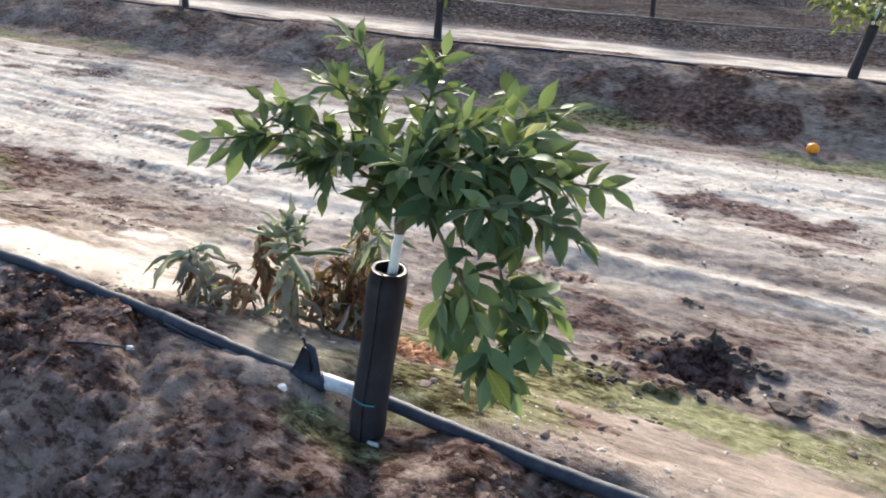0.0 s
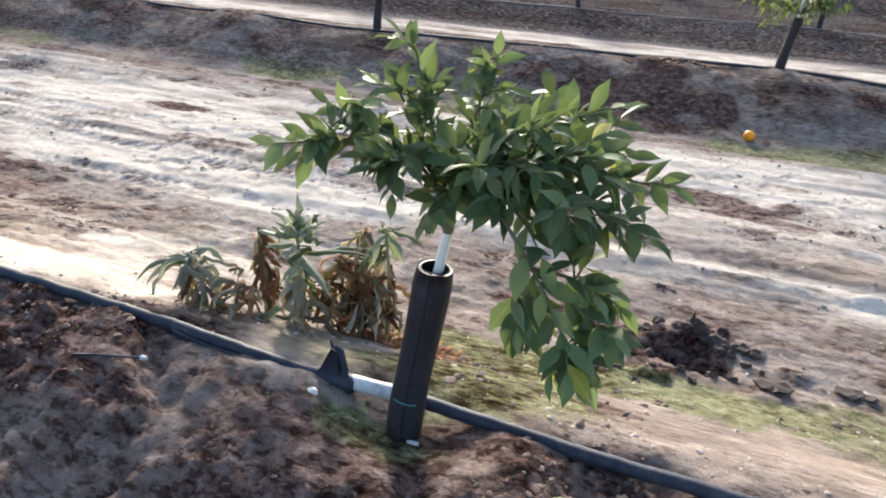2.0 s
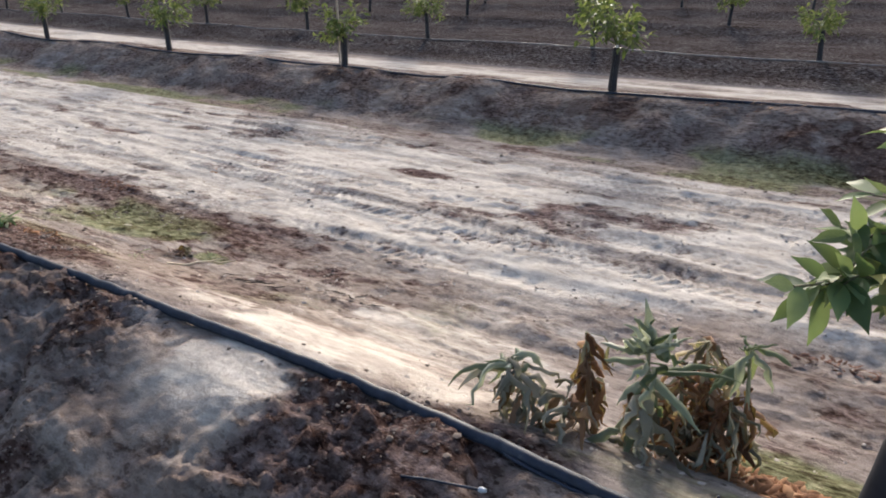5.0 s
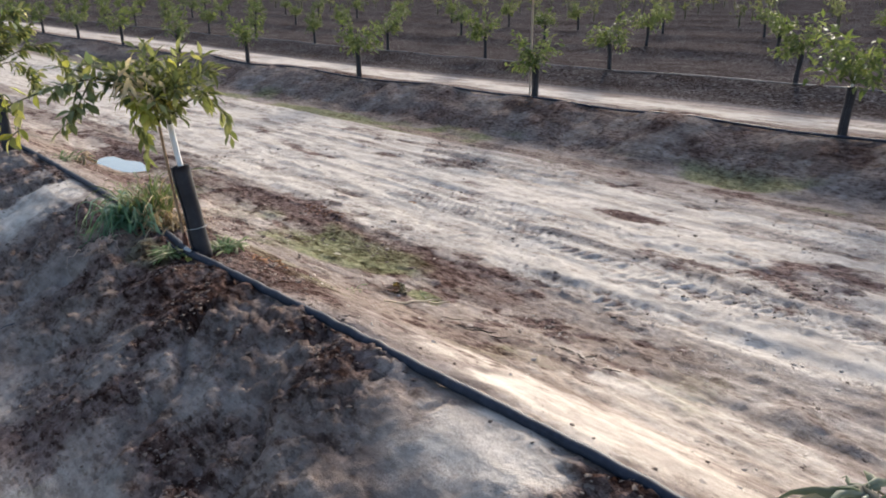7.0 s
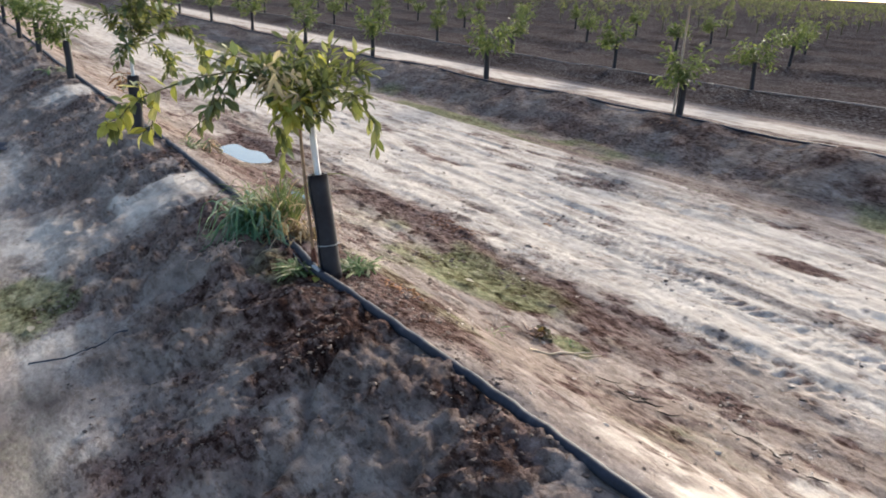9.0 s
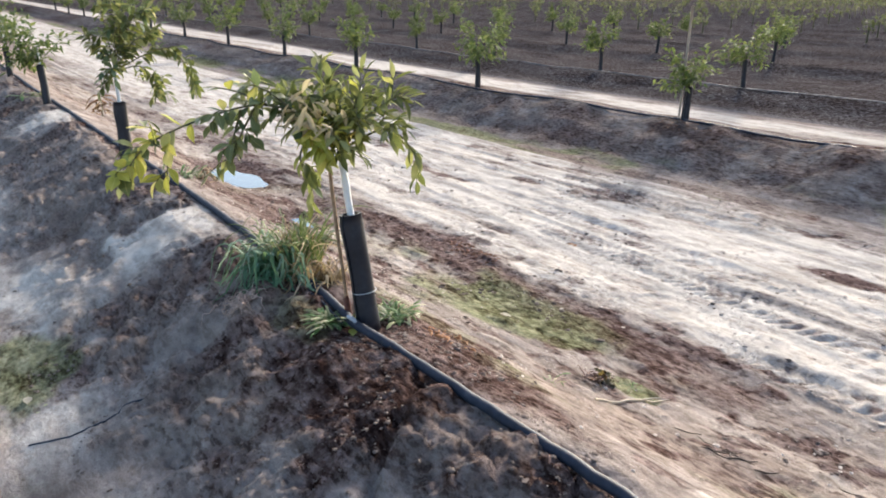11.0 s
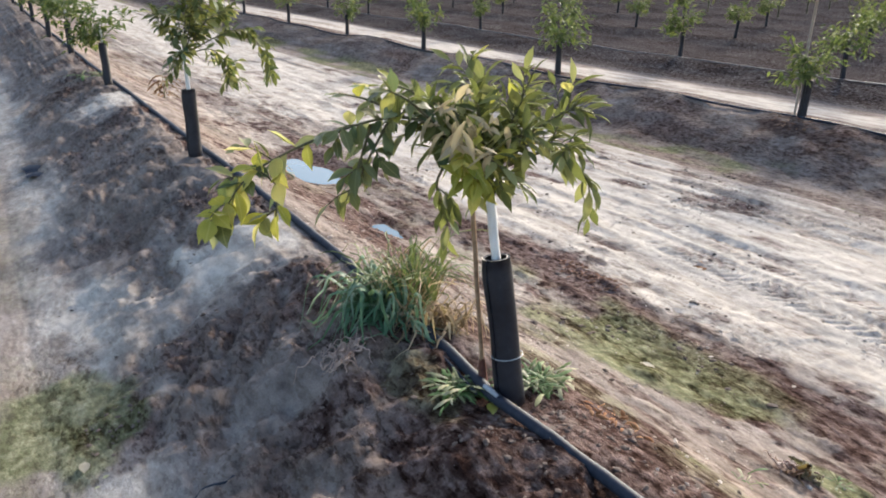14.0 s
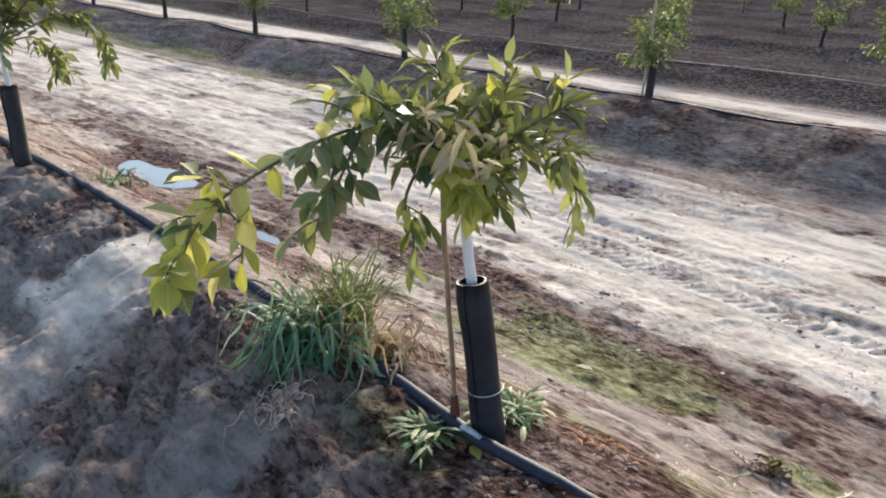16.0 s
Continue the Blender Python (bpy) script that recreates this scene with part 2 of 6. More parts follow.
M_GREYTIE = simple("grey_plastic_tie", [(0.3, (0.25, 0.28, 0.30)), (0.7, (0.45, 0.48, 0.5))], 60, 0.4, 0.1, 0.001)
M_LEAF = leaf_material("citrus_leaf", (0.030, 0.058, 0.030), (0.080, 0.132, 0.062), (0.20, 0.255, 0.135), rough=0.58, veined=True, gloss=0.34)
# yellow leaves, their colour raised as if sun shone through
M_LEAF_Y = leaf_material("citrus_leaf_yellow_sunlit", (0.27, 0.29, 0.04), (0.52, 0.49, 0.09), (0.78, 0.69, 0.26), through=0.46, veined=True)
M_LEAF_P = leaf_material("citrus_leaf_pale", (0.055, 0.075, 0.028), (0.175, 0.195, 0.068), (0.42, 0.41, 0.17), rough=0.4, veined=True, gloss=0.5)
M_INNER = leaf_material("citrus_leaf_inner", (0.030, 0.062, 0.028), (0.078, 0.140, 0.056), (0.20, 0.265, 0.12), rough=0.58, island=True, gloss=0.34)
M_FOLIAGE = leaf_material("far_citrus_leaf", (0.025, 0.055, 0.02), (0.075, 0.125, 0.04), (0.22, 0.25, 0.09), rough=0.55, island=True, gloss=0.28)
# leaf green dulled to grey: distance haze put into the colour
M_FARLEAF = leaf_material("hazed_far_leaf", (0.035, 0.05, 0.03), (0.075, 0.09, 0.055), (0.15, 0.16, 0.10), rough=0.7, island=True)
M_PALE_CROWN = leaf_material("pale_inner_leaves", (0.05, 0.068, 0.025), (0.155, 0.175, 0.06), (0.40, 0.39, 0.16), rough=0.6, island=True)
M_GRASS = leaf_material("blue_green_grass", (0.045, 0.12, 0.065), (0.12, 0.24, 0.145), (0.34, 0.45, 0.35), rough=0.45)
M_GRASS_DARK = leaf_material("olive_grass", (0.03, 0.06, 0.025), (0.085, 0.13, 0.05), (0.24, 0.28, 0.14), rough=0.5)
M_STRAW = leaf_material("dry_straw", (0.15, 0.095, 0.06), (0.35, 0.245, 0.16), (0.60, 0.48, 0.34), rough=0.75)
M_CURL = leaf_material("bleached_curled_leaf", (0.26, 0.19, 0.11), (0.48, 0.38, 0.24), (0.68, 0.58, 0.42), rough=0.75)
M_WEED = leaf_material("weed_leaf", (0.06, 0.085, 0.045), (0.14, 0.175, 0.095), (0.32, 0.34, 0.24), rough=0.55)
M_WILT = leaf_material("wilted_grey_green_leaf", (0.10, 0.085, 0.065), (0.26, 0.232, 0.18), (0.50, 0.46, 0.385), rough=0.75)
M_DEAD = leaf_material("dead_brown_leaf", (0.09, 0.045, 0.028), (0.25, 0.135, 0.08), (0.44, 0.27, 0.17), rough=0.8, through=0.35)
M_LITTER = leaf_material("orange_brown_litter", (0.14, 0.06, 0.03), (0.30, 0.13, 0.06), (0.45, 0.25, 0.13), rough=0.8, through=0.2, island=True)
M_REDWEED = leaf_material("dark_red_dead_weed", (0.06, 0.025, 0.02), (0.14, 0.06, 0.045), (0.24, 0.12, 0.085), rough=0.8, through=0.2, island=True)
M_DRY = simple("bleached_dry_root", [(0.3, (0.22, 0.17, 0.13)), (0.55, (0.42, 0.35, 0.29)), (0.8, (0.6, 0.53, 0.46))], 60, 0.85, 0.4, 0.002)
M_ROOT = simple("dry_root_bark", [(0.3, (0.20, 0.13, 0.105)), (0.55, (0.44, 0.33, 0.275)), (0.8, (0.64, 0.53, 0.46))], 60, 0.85, 0.4, 0.002)
M_ORANGE = simple("orange_peel", [(0.3, (0.75, 0.22, 0.01)), (0.55, (0.85, 0.30, 0.015)), (0.8, (0.9, 0.38, 0.03))], 120, 0.4, 0.4, 0.002)


def water_material():
    m, nt, b = material("shallow_water")
    # blue base colour stands in for part of the sky's reflection
    b.inputs["Base Color"].default_value = (0.05, 0.11, 0.17, 1)
    b.inputs["Roughness"].default_value = 0.04
    b.inputs["IOR"].default_value = 1.33
    n = noise_node(nt, 9, 2, 0.5, coords(nt))
    bump_node(nt, b, n.outputs["Fac"], 0.05, 0.01)
    return m


M_WATER = water_material()


# ---- noise on arrays ----
def hash01(ix, iy, seed):
    h = (ix.astype(np.int64) * 374761393 + iy.astype(np.int64) * 668265263 + seed * 974711) & 0xFFFFFFFF
    h = ((h ^ (h >> 13)) * 1274126177) & 0xFFFFFFFF
    return ((h ^ (h >> 16)) & 0xFFFF) / 65535.0


def vnoise(x, y, seed=0):
    ix, iy = np.floor(x), np.floor(y)
    fx, fy = x - ix, y - iy
    fx, fy = fx * fx * fx * (fx * (fx * 6 - 15) + 10), fy * fy * fy * (fy * (fy * 6 - 15) + 10)
    a, b = hash01(ix, iy, seed), hash01(ix + 1, iy, seed)
    c, d = hash01(ix, iy + 1, seed), hash01(ix + 1, iy + 1, seed)
    return (a + (b - a) * fx) * (1 - fy) + (c + (d - c) * fx) * fy


def fbm(x, y, seed=0, octaves=4, gain=0.5):
    s, amp, tot = 0.0, 1.0, 0.0
    for o in range(octaves):
        s = s + amp * vnoise(x * 2 ** o + 17.3 * o, y * 2 ** o - 9.1 * o, seed + o)
        tot += amp
        amp *= gain
    return s / tot


def worley(x, y, seed=0):
    """Rounded lumps: 1 in the middle of a lump, 0 in the cracks."""
    ix, iy = np.floor(x), np.floor(y)
    best = np.full(np.shape(x), 9.0)
    for dx in (-1, 0, 1):
        for dy in (-1, 0, 1):
            cx, cy = ix + dx, iy + dy
            px, py = cx + hash01(cx, cy, seed), cy + hash01(cx, cy, seed + 5)
            best = np.minimum(best, (x - px) ** 2 + (y - py) ** 2)
    return np.clip(1 - best * 1.3, 0, 1)


def cracks(x, y, seed=0):
    """Cracked crust: 1 in the cracks between its plates, 0 on the plates."""
    ix, iy = np.floor(x), np.floor(y)
    one, two = np.full(np.shape(x), 9.0), np.full(np.shape(x), 9.0)
    for dx in (-1, 0, 1):
        for dy in (-1, 0, 1):
            cx, cy = ix + dx, iy + dy
            d = np.hypot(x - cx - hash01(cx, cy, seed), y - cy - hash01(cx, cy, seed + 5))
            two = np.minimum(two, np.maximum(one, d))
            one = np.minimum(one, d)
    return 1 - step(0.04, 0.24, two - one)


def step(a, b, v):
    s = np.clip((v - a) / (b - a), 0, 1)
    return s * s * (3 - 2 * s)


def patch(x, y, cx, cy, rx, ry, seed=3, rough=0.55):
    """A soft blot with an uneven outline."""
    d = np.sqrt(((x - cx) / rx) ** 2 + ((y - cy) / ry) ** 2) + (fbm(x * 6, y * 6, seed, 3) - 0.5) * 2 * rough
    return 1 - step(0.6, 1.15, d)


# ---- lie of the land: planted ridges along x, wheel lanes between them ----
RIDGE_NEAR, RIDGE_NEXT, PITCH = 1.05, 5.9, 4.7
PROFILE_V = [-1.6, -1.0, -0.78, -0.55, -0.40, -0.25, -0.12, 0.0, 0.13, 0.30, 0.52, 0.80, 1.05, 1.5]
PROFILE_Z = [0.0, 0.0, 0.055, 0.15, 0.215, 0.280, 0.325, 0.338, 0.322, 0.255, 0.130, 0.030, -0.025, -0.03]
FAR_V = [-1.5, -0.95, -0.75, -0.45, -0.20, -0.05, 0.10, 0.30, 0.55, 0.85, 1.2]
FAR_Z = [-0.03, -0.045, 0.0, 0.13, 0.225, 0.258, 0.262, 0.235, 0.14, 0.03, -0.03]


def ridge_of(y):
    """Number of the ridge that owns y, and the distance from its middle."""
    k = np.where(y < 4.65, 0, 1 + np.maximum(0, np.floor((y - RIDGE_NEXT + 1.25) / PITCH)))
    return k, np.where(k == 0, y - RIDGE_NEAR, y - RIDGE_NEXT - (k - 1) * PITCH)


def land(x, y, detail=True):
    """Height of the ground, and the shares of dry sand, moss, moist soil with painted shade, and rust-brown crust."""
    x, y = np.asarray(x, float), np.asarray(y, float)
    k, v = ridge_of(y)
    wob = (fbm(x * 0.9, k * 7.7, 21, 3) - 0.5)
    vw = v + wob * 0.10 * np.where(k == 0, 0.3, 1.6)
    z = np.where(k == 0, np.interp(vw, PROFILE_V, PROFILE_Z), np.interp(vw, FAR_V, FAR_Z) * (1 + wob * 0.5) * np.where(k == 1, 1.0, 0.35 + 0.3 * fbm(x * 0.7, y * 1.7, 124, 3)))
    z = z - 0.10 * step(6.3, 8.2, y) + 0.011 * np.maximum(0, -x - 3.5) + 0.012 * np.maximum(0, -x - 16)
    front = step(np.where(k == 0, -0.95, -1.05), np.where(k == 0, -0.55, -0.75), v + (fbm(x * 2.5, y * 2.5, 31, 3) - 0.5) * 0.35) * (1 - step(-0.02, 0.12, v + (fbm(x * 3, y * 3, 33, 3) - 0.5) * 0.25))
    lane = step(np.where(k == 0, 1.25, 0.5), np.where(k == 0, 1.75, 0.9), v + (fbm(x * 1.3, y * 3, 35, 3) - 0.5) * 0.5) * np.where(k == 0, 1 - step(3.35, 3.75, v + (fbm(x * 1.0, y * 4, 36, 3) - 0.5) * 0.5), 1 - step(PITCH - 1.75, PITCH - 1.35, v))
    streak = fbm(x * 0.55, y * 7.0, 41, 4)
    # shares
    sand = lane * np.where(k == 0, 1, np.where(k == 1, 0.55 + 0.45 * step(0.38, 0.56, fbm(x * 0.8, y * 3.0, 127, 3)), 0.05)) * (0.50 + 0.35 * step(0.36, 0.58, streak) + 0.42 * step(0.40, 0.58, fbm(x * 0.12, y * 4.2, 39, 2))) + 0.28 * step(0.4, 0.9, v) * (1 - lane) * np.where(k == 0, 1, np.where(k == 1, 0.5, 0))
    foot = (1 - step(-0.95, -0.55, v + (fbm(x * 2, y * 2, 38, 3) - 0.5) * 0.5)) * np.where(k == 0, 1, 0.2)
    sand = sand + foot * (0.18 + 0.44 * step(-1.15, -0.85, v)) + np.where(k == 0, 1, 0) * 0.75 * (1 - step(-2.4, -1.9, v)) * step(-4.6, -4.0, v)
    # slopes on the camera's side take a darker soil colour
    damp_shade = front * (np.where(k == 0, 0.46, 0.38) + 0.8 * (fbm(x * 3.2, y * 3.2, 43, 4) - np.where(k == 0, 0.42, 0.35)))
    rust = front * step(0.50, 0.68, fbm(x * 2.6, y * 3.4, 47, 4)) * np.where(k == 0, 0.45, 0.5) + np.where(k >= 2, 0.8, 0.0)
    moss = step(0.46, 0.68, fbm(x * 2.2, y * 2.4, 51, 4)) * step(0.2, 0.5, v) * (1 - step(1.15, 1.6, v)) * 0.36
    moss = moss + 0.75 * step(0.38, 0.58, fbm(x * 1.1, y * 2.5, 53, 3)) * np.where(k > 0, step(-1.6, -1.15, v) * (1 - step(-0.8, -0.5, v)), 0)
    moss = moss + 0.35 * step(0.48, 0.66, fbm(x * 1.4, y * 1.9, 52, 3)) * np.where(k == 0, 1, 0) * step(-2.2, -1.7, v) * (1 - step(-1.0, -0.75, v))
    edge_dark = np.where(k == 0, step(0.42, 0.62, fbm(x * 0.8, y * 6, 55, 4)) * (1 - 0.75 * step(-2.7, -2.1, x) * (v < 2)) * (step(0.95, 1.2, v) * (1 - step(1.45, 1.8, v)) + step(3.55, 3.75, v) * (1 - step(3.9, 4.05, v))), 0)
    damp_shade = damp_shade + 0.21 * edge_dark + lane * 0.45 * step(0.60, 0.74, fbm(x * 1.6, y * 5.5, 57, 4)) * np.where(y > 3.2, 1.0, 0.6)
    fl = step(0.55, 0.66, fbm(x * 8, y * 15, 58, 3) + 0.25 * (fbm(x * 1.3, y * 2.6, 60, 2) - 0.5))
    damp_shade = damp_shade + (0.5 - 0.25 * step(-2.7, -2.1, x)) * fl * step(0.08, 0.25, v) * (1 - 0.5 * lane) * np.where(k == 0, 1, 0)
    damp_shade = damp_shade + 0.34 * step(0.40, 0.62, fbm(x * 1.7, y * 3.1, 119, 4)) * step(0.3, 0.5, v) * (1 - step(1.2, 1.7, v)) * np.where(k == 0, 1, 0) * (1 - 0.8 * step(-3.0, -2.5, x) * (1 - step(-1.6, -1.2, x)))
    rust = rust + 0.35 * edge_dark * step(0.5, 0.7, fbm(x * 2, y * 4, 59, 3))
    damp_shade = damp_shade + np.where(k >= 2, 1.0, np.where((k == 1) & (v > 0), 0.3 * (1 - step(0.5, 0.9, v)), 0.0))
    damp_shade = damp_shade - (0.45 * step(4.8, 5.8, -x) + 0.15 * step(4.6, 5.0, -x) * (1 - step(-0.5, -0.3, v))) * np.where(k == 0, 1, 0) * (v < 0)
    # dry white spill on the crest, named places
    for cx, cy, rx, ry, s in ((-2.17, 0.99, 0.30, 0.20, 61), (-2.10, 1.27, 0.34, 0.12, 64), (-5.55, 0.90, 0.42, 0.32, 62), (-9.3, 0.9, 0.6, 0.4, 63)):
        w = patch(x, y, cx, cy, rx, ry, s, 0.6) * (0.55 + 0.45 * patch(x, y, cx, cy, rx * 0.6, ry * 0.6, s + 9, 0.6))
        w = w * (0.85 + 0.15 * step(0.30, 0.6, fbm(x * 9, y * 9, s + 40, 4)))
        sand, damp_shade, rust, moss, front = sand + 0.85 * w, damp_shade * (1 - 0.9 * w), rust * (1 - w), moss * (1 - w), front * (1 - 0.85 * w)
    for cx, cy, rx, ry, a in ((-2.1, 1.36, 0.85, 0.2, 0.62), (-2.1, 1.8, 0.6, 0.3, 0.4), (-5.5, 0.45, 0.7, 0.32, 0.4), (-0.62, 1.3, 0.3, 0.2, -0.7), (-1.0, 1.2, 0.35, 0.12, -0.45), (-5.0, 0.1, 0.35, 0.22, -0.75), (-4.6, 1.75, 0.7, 0.2, -0.22),
                              (-0.25, 1.75, 0.5, 0.22, -0.8), (-0.80, 1.66, 0.4, 0.2, -0.9), (0.35, 1.75, 0.5, 0.25, -0.6), (-3.55, 1.93, 0.14, 0.07, -0.8), (-4.15, 0.95, 0.3, 0.1, -0.5), (-2.95, 0.08, 0.4, 0.2, -0.35), (-4.15, 1.42, 0.4, 0.14, -0.45), (-3.6, 1.38, 0.25, 0.12, -0.35), (-0.80, 0.99, 0.16, 0.07, -0.7), (-4.75, 0.16, 0.2, 0.14, -0.6), (-4.5, 1.97, 0.6, 0.2, -0.45), (-4.4, 2.15, 1.0, 0.2, -0.3), (-3.4, 1.75, 0.5, 0.14, -0.22)):
        w = patch(x, y, cx, cy, rx, ry, 65, 0.5)
        if a > 0:
            sand = sand + a * w
        else:
            moss = moss - a * w
    for cx, cy, rx, ry, a in ((-2.85, 0.78, 0.75, 0.42, -0.5), (-1.60, 0.92, 0.26, 0.15, 0.35), (-0.80, 1.66, 0.42, 0.2, 0.35), (-2.2, 0.68, 0.35, 0.2, -0.15), (-0.75, 1.68, 0.5, 0.25, 0.18), (-3.95, 0.5, 0.6, 0.28, -0.4), (-4.75, 0.62, 0.45, 0.25, -0.25), (-6.6, 1.55, 1.4, 0.3, 0.3), (-5.4, 1.6, 0.7, 0.25, 0.25), (-1.0, 0.6, 0.7, 0.3, 0.12), (-1.75, 0.88, 0.3, 0.15, 0.12), (-3.85, 1.05, 0.5, 0.36, 0.6), (-3.92, 1.25, 0.26, 0.14, 0.6), (-0.60, 1.34, 0.26, 0.18, 0.5), (-4.78, 0.17, 0.28, 0.18, 0.4), (-5.25, 0.12, 0.35, 0.13, 0.7), (-3.5, 0.22, 0.35, 0.18, 0.4), (-3.9, 1.36, 0.55, 0.2, 0.5), (-4.45, 1.2, 0.3, 0.2, 0.5), (-3.2, 1.25, 0.35, 0.14, 0.35), (-0.4, 1.2, 0.4, 0.16, 0.25)):
        damp_shade = damp_shade + a * patch(x, y, cx, cy, rx, ry, 66, 0.7)
    # blots at y 3.72 to 3.85: next-row tree shadows painted into the soil
    for cx, cy, rx, ry, a in ((-3.3, 2.25, 0.9, 0.14, 0.12), (-0.05, 3.62, 0.75, 0.30, 0.42), (0.3, 2.5, 0.7, 0.3, 0.2), (-0.7, 2.35, 0.4, 0.15, 0.2), (-5.0, 2.35, 1.2, 0.16, 0.26), (-0.75, 1.2, 0.35, 0.16, 0.15), (-1.45, 1.16, 0.3, 0.06, 0.35), (-0.35, 3.77, 0.5, 0.12, 0.45), (-2.15, 3.72, 0.5, 0.12, 0.45), (-3.76, 3.8, 0.2, 0.09, 0.5), (-6.33, 3.85, 0.25, 0.1, 0.5), (-6.0, 2.3, 0.9, 0.2, 0.25), (-1.6, 4.75, 3.0, 0.12, 0.4), (-6.5, 4.8, 3.0, 0.12, 0.4)):
        damp_shade = damp_shade + a * patch(x, y, cx, cy, rx, ry, 66, 0.7)
    for cx, cy, rx, ry, a in ((-0.9, 5.32, 0.9, 0.36, 0.75), (-3.2, 5.5, 0.4, 0.25, 0.6), (-6.25, 5.62, 0.35, 0.18, 0.7), (-4.6, 5.45, 0.4, 0.2, 0.4), (0.3, 5.5, 0.4, 0.25, 0.5)):
        rust = rust + a * patch(x, y, cx, cy, rx, ry, 126, 0.8)
    sand = sand - 0.36 * step(-2.0, -0.9, x + 0.5 * (fbm(x * 1.5, y * 3, 97, 3) - 0.5)) * (1 - step(2.9, 3.4, y)) * step(1.3, 1.6, y)
    sand = sand + 0.18 * step(0.46, 0.64, fbm(x * 0.6, y * 4.0, 105, 3)) * step(0.25, 0.5, v) * (1 - step(1.3, 1.6, v)) * np.where(k == 0, 1, 0)
    far = step(12, 30, np.hypot(x + 3, y))
    hole = patch(x, y, -0.20, 2.14, 0.13, 0.11, 67, 0.9)
    rim = np.maximum(patch(x, y, -0.24, 2.17, 0.24, 0.19, 68, 1.1), 0.85 * patch(x, y, -0.43, 1.90, 0.15, 0.15, 69, 1.2))
    for cx, cy, rx, ry in ((-0.02, 2.25, 0.10, 0.035), (0.07, 2.03, 0.10, 0.05), (0.31, 2.12, 0.10, 0.045), (-0.35, 2.62, 0.06, 0.03)):
        rim = np.maximum(rim, 0.55 * patch(x, y, cx, cy, rx, ry, 70, 0.6))
    damp_shade = damp_shade + 0.7 * rim + 0.7 * hole
    rust = rust + 0.5 * hole
    sand = sand * (1 - rim)
    if detail:
        near = 1 - far
        lump = front * (0.25 + 0.75 * step(0.38, 0.52, fbm(x * 2.6, y * 2.6, 71, 3))) * near * np.where(k == 0, 1, 0.15)
        damp_shade = damp_shade + 0.26 * lump - 0.16 * (front - lump) * near
        rill = np.abs(fbm(x * 2.0 + y * 1.3 + 0.5 * fbm(x * 5, y * 5, 118, 3), y * 0.9, 73, 2) - 0.5) + np.where(k == 0, 0, 1)
        z = z + front * near * ((fbm(x * 4 + y * 2.0, y * 3.2, 75, 3, 0.45) - 0.5) * 0.06 - 0.030 * (1 - step(0.0, 0.07, rill)))
        z = z + lump * (0.003 * worley(x * 34, y * 34, 79) + 0.020 * (fbm(x * 11, y * 11, 78, 4, 0.6) - 0.5) + 0.007 * step(0.49, 0.57, fbm(x * 15 + 2 * y, y * 15, 108, 4, 0.6)) + 0.005 * step(0.50, 0.56, fbm(x * 40, y * 40, 109, 2)) - 0.016 * (1 - step(0.0, 0.045, np.abs(fbm(x * 6, y * 6, 80, 3) - 0.5))) - 0.005)
        z = z + near * ((fbm(x * 3.0, y * 4.5, 81, 3) - 0.5) * 0.012 + (fbm(x * 22, y * 26, 83, 3) - 0.5) * 0.007)
        # ruts and drag marks drawn out along the lane, and a trampled skin
        open_lane = near * np.where((k == 0) & (v > 0.25), step(0.25, 0.7, v), 0)
        sway = y + 0.10 * (fbm(x * 0.9, y * 0.8, 117, 3) - 0.5)
        z = z + open_lane * (0.026 * (fbm(x * 0.6, sway * 4.2, 111, 3) - 0.5) + 0.014 * (fbm(x * 3.0, sway * 11.0, 112, 4, 0.6) - 0.5))
        scab = step(0.53, 0.58, fbm(x * 7, y * 13, 113, 4)) * step(0.42, 0.60, fbm(x * 0.8, y * 2.6, 114, 3))
        z = z + open_lane * 0.008 * scab
        damp_shade = damp_shade + open_lane * 0.10 * scab
        # flaky crust: small steps between broken layers
        q = fbm(x * 9 + 1.5 * y, y * 9, 122, 5, 0.62) * 9
        layers = np.floor(q) + step(0.0, 0.3, q - np.floor(q))
        flaky = front * near * np.where(k == 0, 1, 0) * (0.25 + 0.75 * step(0.42, 0.56, fbm(x * 2.1, y * 2.1, 123, 3)))
        z = z + flaky * 0.0105 * (layers - 4.5)
        damp_shade = damp_shade + 0.10 * flaky
        # crust broken into plates on the steep side
        crust = np.zeros(np.shape(x))
        for cx, cy, rx, ry in ((-1.88, 0.68, 0.17, 0.17), (-1.74, 0.90, 0.19, 0.17), (-1.32, 0.82, 0.22, 0.15), (-2.72, 0.92, 0.24, 0.17), (-0.95, 0.76, 0.28, 0.17), (-3.45, 0.86, 0.3, 0.16), (-3.75, 0.62, 0.3, 0.15)):
            crust = np.maximum(crust, patch(x, y, cx, cy, rx, ry, 98, 0.9))
        split = cracks(x * 30 + 1.4 * fbm(x * 14, y * 14, 99, 3), y * 34 + 1.4 * fbm(x * 14, y * 14, 100, 3), 101)
        z = z + crust * (0.006 - 0.010 * split + 0.016 * (fbm(x * 13, y * 13, 102, 4, 0.6) - 0.5))
        damp_shade = damp_shade + crust * 0.14
        # hoof- and boot-worn dimples in the lane, sunk and darker in colour
        dim = step(0.62, 0.75, fbm(x * 5, y * 8, 85, 3)) * lane * near * np.where(k == 0, 1, 0)
        z = z - 0.008 * dim
        damp_shade = damp_shade + 0.22 * dim
